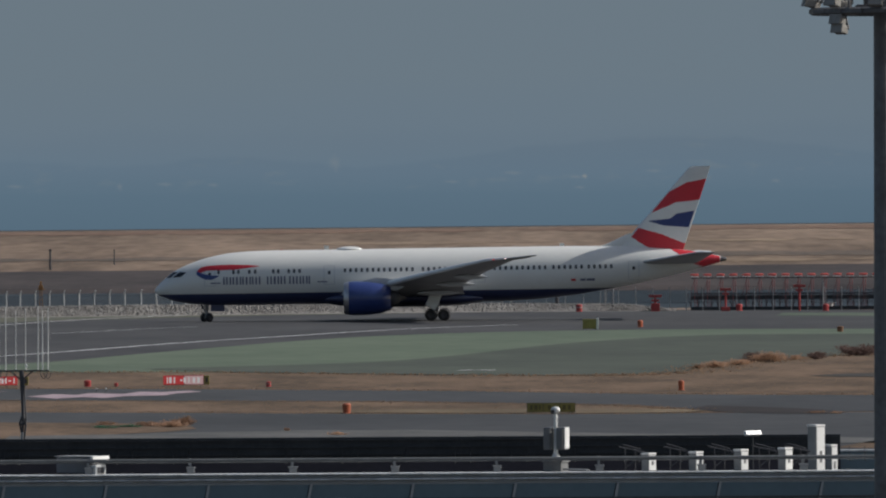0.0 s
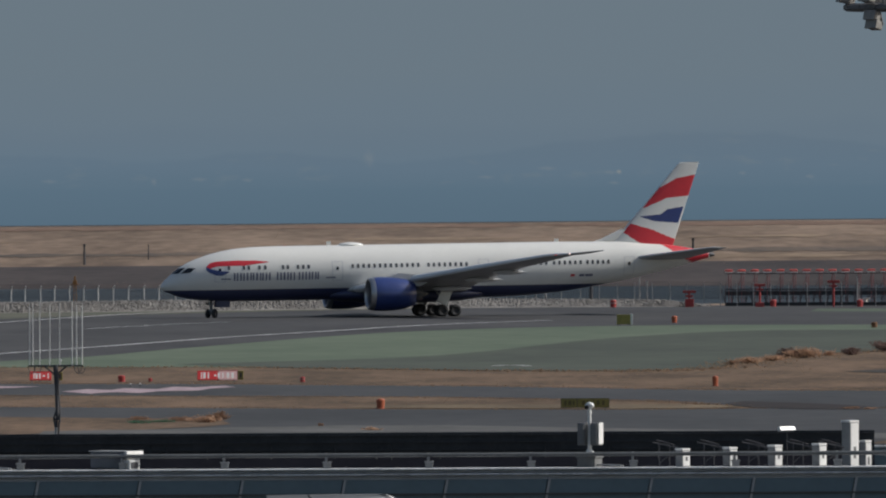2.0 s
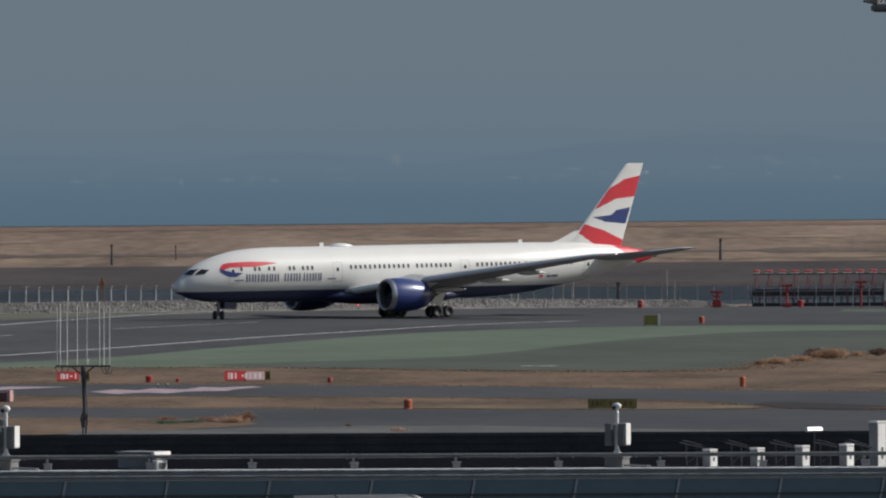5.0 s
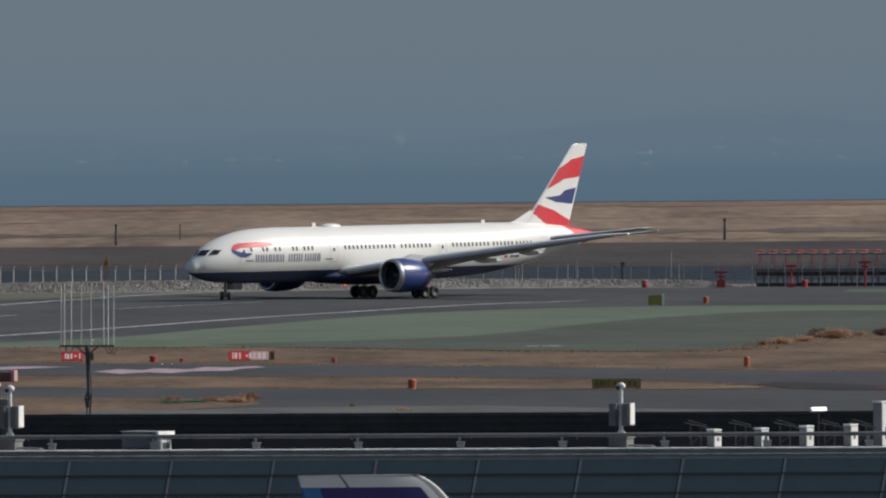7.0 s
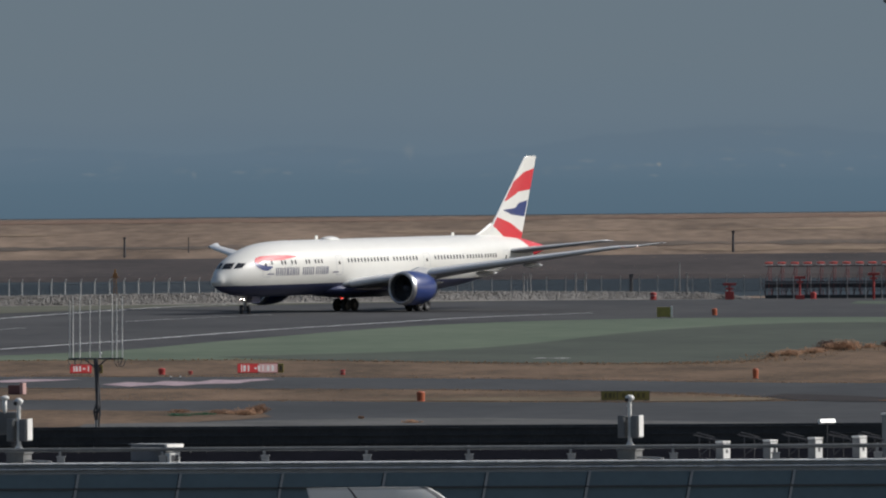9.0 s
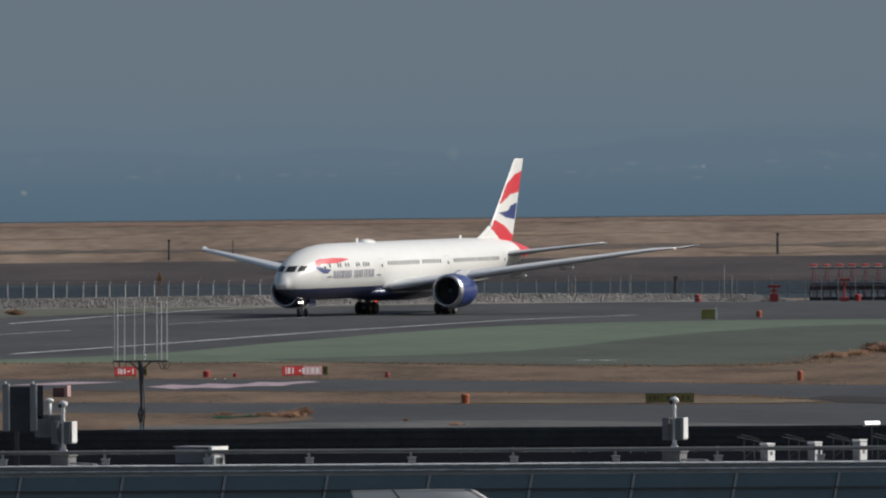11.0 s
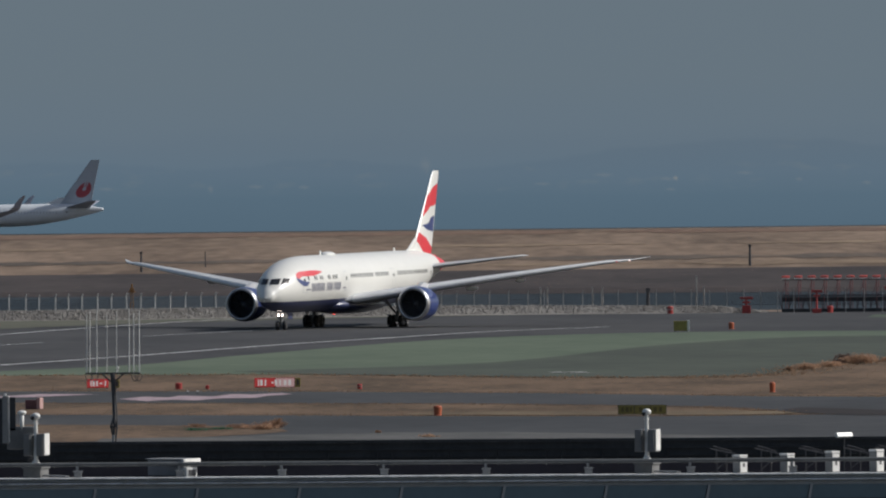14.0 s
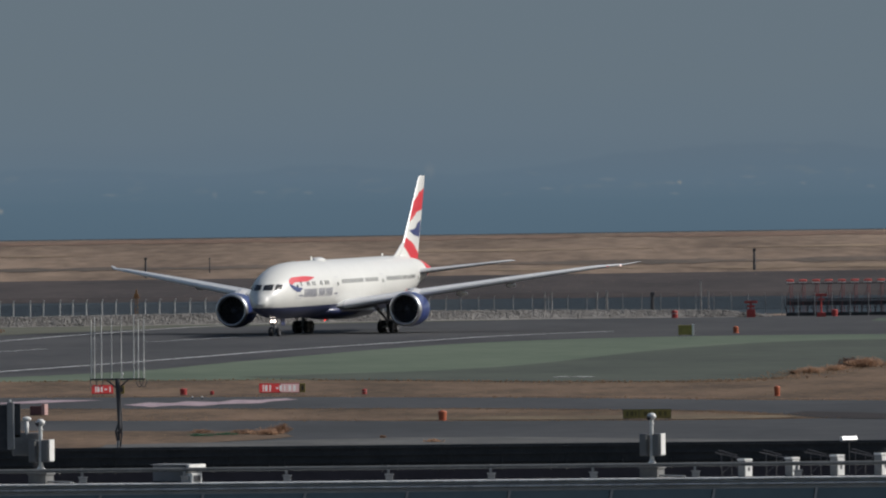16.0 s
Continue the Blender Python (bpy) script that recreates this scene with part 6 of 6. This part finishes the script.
for x, h in ((0.7, 1.0), (-0.4, 1.1)):
    part("stand", boxes(((0.12, 0.12, h), (x, 0.1, h / 2 - 0.02)), bevel=0.01), DARK_STEEL, disp)
lamp = bmesh.new()
bmesh.ops.create_uvsphere(lamp, u_segments=14, v_segments=8, radius=0.11, matrix=pose(0.49, 0, 1.76) @ Matrix.Diagonal((1.15, 1, 0.6, 1)))
rod(lamp, (0.49, 0, 1.25), (0.49, 0, 1.72), 0.05, 0.06, 10)
part("lamp_head", lamp, WHITE_METAL, disp, "white lamp head", smooth=True)


def vent_box(x, w, h, turn, label, y=301.0, z=DECK):
    root = thing("vent_box", pose(x, y, z, 0, 0, turn), label, "vent", "white boxes along the roof edge")
    # Grey body and white plate put shaded and sunlit sides into the colour.
    part("body", boxes(((w, w, h - 0.05), (0, 0, (h - 0.05) / 2)), bevel=0.012), VENT_GREY, root)
    part("cap", boxes(((w * 1.08, w * 1.08, 0.05), (0, 0, h - 0.025)), bevel=0.01), WHITE_METAL, root)
    part("door", boxes(((0.02, w * 0.92, h - 0.1), (w / 2 + 0.008, 0, h / 2 - 0.02)), bevel=0.006), WHITE_METAL, root, "white door plate")
    part("label_plate", boxes(((0.02, w * 0.26, h * 0.2), (w / 2 + 0.014, 0, h * 0.45))), GREY_METAL, root, "small grey plate")
    return root


for x, w, h, lb in ((5.5, 0.275, 0.5, "white metal vent box on the roof edge"), (6.77, 0.275, 0.53, "white metal vent box on the roof edge"), (7.98, 0.275, 0.585, "white metal vent box on the roof edge"),
                    (9.17, 0.275, 0.62, "white metal vent box on the roof edge")):
    vent_box(x, w, h, -48, lb)
vent_box(10.05, 0.325, 1.57, -48, "tall white metal vent duct behind the roof edge", 302.3, GUTTER)
vent_box(10.49, 0.225, 1.01, -48, "narrow white metal vent box behind the roof edge", 303.2, GUTTER)


def strut_frame(x):
    root = thing("strut_frame", pose(x, 301.35, DECK), "dark braced steel frame behind a vent box", "steel frame", "frames behind the vent boxes")
    for x0, y0, h in ((-0.42, 0, 0.62), (-0.15, 0.12, 0.6)):
        part("upright", rods(((x0, y0, 0), (x0, y0, h), 0.018), seg=6), DARK_STEEL, root)
    for p, q in (((-0.6, 0, 0.66), (0.12, 0, 0.5)), ((-0.42, 0, 0.1), (0.1, 0, 0.52)), ((-0.5, 0.12, 0.72), (0.0, 0.12, 0.58))):
        part("brace", rods((p, q, 0.018), seg=6), DARK_STEEL, root)
    return root


sf = strut_frame(5.3)
for x in (6.5, 7.7, 8.9, 9.75):
    copy_thing(sf, pose(x, 301.35, DECK))
gl = thing("roof_lamp", pose(8.45, 306.5, GUTTER), "small white flat lamp housing on a stem", "lamp")
hs = part("housing", boxes(((0.56, 0.1, 0.12), (0, 0, 0)), bevel=0.012), PAINT_WHITE, gl)
hs.matrix_basis = pose(0, 0, 1.25) @ pose(0, 0, 0, 0, 0, 40) @ pose(0, 0, 0, -24, 0, 0)
part("stem", rods(((0, 0, 0), (0, 0, 1.26), 0.02), seg=8), BLACK, gl)


def whip_mast():
    root = thing("aerial_mast", pose(-11.73, 311, GUTTER), "slim dark mast with a crossbar of thin white whip aerials", "antenna")
    part("pole", rods(((0.04, 0, 1.6), (0.02, 0, 2.4), 0.045, 0.05), ((0.02, 0, 2.38), (0, 0, 3.03), 0.05, 0.07), seg=10), DARK_STEEL, root)
    part("lower_pole", rods(((0.0, 0, -0.02), (0.01, 0, 1.3), 0.045), seg=10), STEEL, root, "bare galvanised lower pole")
    part("coupling", rods(((0.04, 0, 1.85), (-0.06, 0, 1.55), 0.025), ((-0.06, 0, 1.55), (0.0, 0, 1.25), 0.03), ((0.04, 0, 1.85), (0.11, 0, 1.5), 0.028), ((0.11, 0, 1.5), (0.05, 0, 1.1), 0.03, 0.015),
                          ((-0.08, 0, 1.52), (0.12, 0, 1.54), 0.03), ((0.01, 0, 1.2), (0.04, 0, 1.65), 0.03), seg=8), DARK_STEEL, root, "dark clamped joint")
    bar = part("crossbar", rods(((-0.76, 0, 3.01), (0.76, 0, 3.01), 0.025), ((-0.72, 0.3, 3.01), (0.72, 0.3, 3.01), 0.02), ((-0.74, 0, 3.01), (-0.74, 0.3, 3.01), 0.02),
                                ((0.74, 0, 3.01), (0.74, 0.3, 3.01), 0.02), ((0, 0, 2.74), (-0.3, 0, 2.99), 0.02), ((0, 0, 2.74), (0.3, 0, 2.99), 0.02), seg=6), DARK_STEEL, root)
    for i, dx in enumerate((-0.72, -0.63, -0.44, -0.17, 0.1, 0.46, 0.585, 0.74)):
        y, r = (0.0, 0.014) if i not in (3, 4) else (0.3, 0.011)
        part("whip", rods(((dx, y, 2.99), (dx + 0.01, y, 4.69 + 0.05 * (i % 3)), r, r * 0.6), seg=6), WHITE_METAL, bar, "thin white whip aerial")
    for cx in (-0.66, -0.5, 0.62, 0.72):
        loop = bmesh.new()
        for k in range(8):
            a0, a1 = math.pi * k / 8, math.pi * (k + 1) / 8
            rod(loop, (cx + 0.1 * math.cos(a0), 0.02, 2.99 - 0.2 * math.sin(a0)), (cx + 0.1 * math.cos(a1), 0.02, 2.99 - 0.2 * math.sin(a1)), 0.01, seg=4)
        part("cable", loop, DARK_STEEL, root, "drooping black cable")
    lamp_bm = bmesh.new()
    rod(lamp_bm, (0.14, 0.0, 2.99), (0.14, 0.0, 3.14), 0.01, seg=6)
    bmesh.ops.create_uvsphere(lamp_bm, u_segments=10, v_segments=6, radius=0.034, matrix=pose(0.14, 0, 3.16))
    part("insulator", lamp_bm, WHITE_METAL, bar, "small white knob on the crossbar")
    part("cable", rods(((0.05, -0.05, 2.89), (0.12, -0.05, 1.69), 0.02), ((0.12, -0.05, 1.69), (0.04, -0.05, 0.6), 0.02), seg=5), DARK_STEEL, root)
    return root


whip_mast()


def flood_mast():
    """A tall tubular mast with a curved frame of floodlights at its head."""
    root = thing("floodlight_mast", pose(11.02, 280, 0), "tall dark steel mast with floodlights on a curved head frame", "light mast")
    part("shaft", rods(((0, 0, -0.1), (0, 0, 10), 0.3, 0.25), ((0, 0, 9.9), (0, 0, 21.0), 0.25, 0.21), seg=20), MAST, root)
    frame_bm = bmesh.new()
    for r, z in ((1.75, 19.5), (1.75, 20.2)):
        for k in range(20):
            a0, a1 = 2 * math.pi * k / 20, 2 * math.pi * (k + 1) / 20
            rod(frame_bm, (r * math.cos(a0), r * math.sin(a0), z), (r * math.cos(a1), r * math.sin(a1), z), 0.095, seg=6)
    for k in range(6):
        a = 2 * math.pi * k / 6
        rod(frame_bm, (0.2 * math.cos(a), 0.2 * math.sin(a), 19.5), (1.75 * math.cos(a), 1.75 * math.sin(a), 19.5), 0.06, seg=6)
        rod(frame_bm, (1.75 * math.cos(a), 1.75 * math.sin(a), 19.5), (1.75 * math.cos(a), 1.75 * math.sin(a), 20.2), 0.04, seg=6)
    part("head_frame", frame_bm, MAST, root, "round steel head frame")
    part("platform", boxes(((1.3, 1.3, 0.1), (0, 0, 19.62)), ((0.9, 0.9, 0.35), (0, 0, 19.82)), bevel=0.02), MAST, root)
    spots = [(1.85 * math.cos(2 * math.pi * (k + 0.3) / 10), 1.85 * math.sin(2 * math.pi * (k + 0.3) / 10), 19.72, 20.2) for k in range(10)]
    spots += [(-1.14, -1.35, 19.26, 19.5), (-1.1, -1.35, 19.04, 19.5), (1.2, -1.3, 19.3, 19.5), (0.2, 1.8, 19.25, 19.5)]
    for lx, ly, z, hang in spots:
        a = math.atan2(ly, lx)
        fl = bmesh.new()
        box(fl, (0.33, 0.26, 0.22), (0, 0, 0), 0, 0.035)
        box(fl, (0.36, 0.05, 0.25), (0, -0.14, 0), 0, 0.015)
        bmesh.ops.transform(fl, matrix=pose(lx, ly, z, -15, 0, math.degrees(a) + 90), verts=fl.verts[:])
        lp = part("floodlight", fl, FLOOD, root, "brownish grey floodlight housing")
        part("yoke", rods(((lx + 0.2, ly, z), (1.75 * math.cos(a) + 0.1, 1.75 * math.sin(a), hang), 0.035), seg=6), MAST, lp)
    return root


FLOOD = mat("weathered_floodlight", (0.3, 0.28, 0.25), (0.2, 0.185, 0.165), 2.0, 0.6)
MAST = mat("mast_steel", (0.165, 0.163, 0.165), (0.105, 0.1, 0.098), 0.8, 0.55, 0.2)
flood_mast()


# ---------------------------------------------------------------- movement
# seconds, sideways, distance and heading of the turning jet
TAXI = [(0, 0.25, 1237.3, -0.3), (2.5, -4.66, 1236.2, 18.2), (5.5, -9.85, 1232.3, 36.0), (7, -11.97, 1229.2, 45.0), (8.5, -13.8, 1225.6, 53.1),
        (11.5, -17.04, 1217.4, 67.1), (13, -18.28, 1213.6, 71.5), (16, -20.57, 1206.2, 73.9)]
ROLL_SPEED = 2.1


def motions():
    walk(TURNING_JET, [(t, pose(x, y, 0, 0, 0, 180 + a)) for t, x, y, a in TAXI])
    # the wheels roll with the taxiing speed, and the nose leg steers into the turn
    for ob, at, r in TURNING_WHEELS:
        step = 1.35 * r / ROLL_SPEED
        n = int(16 / step) + 1
        walk(ob, [(16 * i / n, Matrix.Translation(at) @ Matrix.Rotation(ROLL_SPEED * 16 * i / n / r, 4, "Y")) for i in range(n + 1)])
    foot = Vector((ORIGIN - 5.2, 0, 0))
    walk(NOSE_LEG, [(t, Matrix.Translation(foot) @ Matrix.Rotation(radians(a), 4, "Z") @ Matrix.Translation(-foot))
                    for t, a in ((0, 50), (2.5, 52), (5.5, 48), (8.5, 42), (11.5, 32), (13, 18), (16, 6))])
    # the far jet gathers speed on its runway
    walk(FAR_JET, [(t, pose(1.0148 * x + 0.25, 1985, 7.37 + far_rise(x), 0, 0, 180)) for t, x in ((-0.07, 738), (4, 502), (8, 266), (10, 147.5), (11.5, 58.2), (12, 27.9), (12.5, -2.5), (13, -32.8),
                                                                    (13.5, -63.5), (14, -95.2), (14.5, -127.2), (16, -224))])


motions()
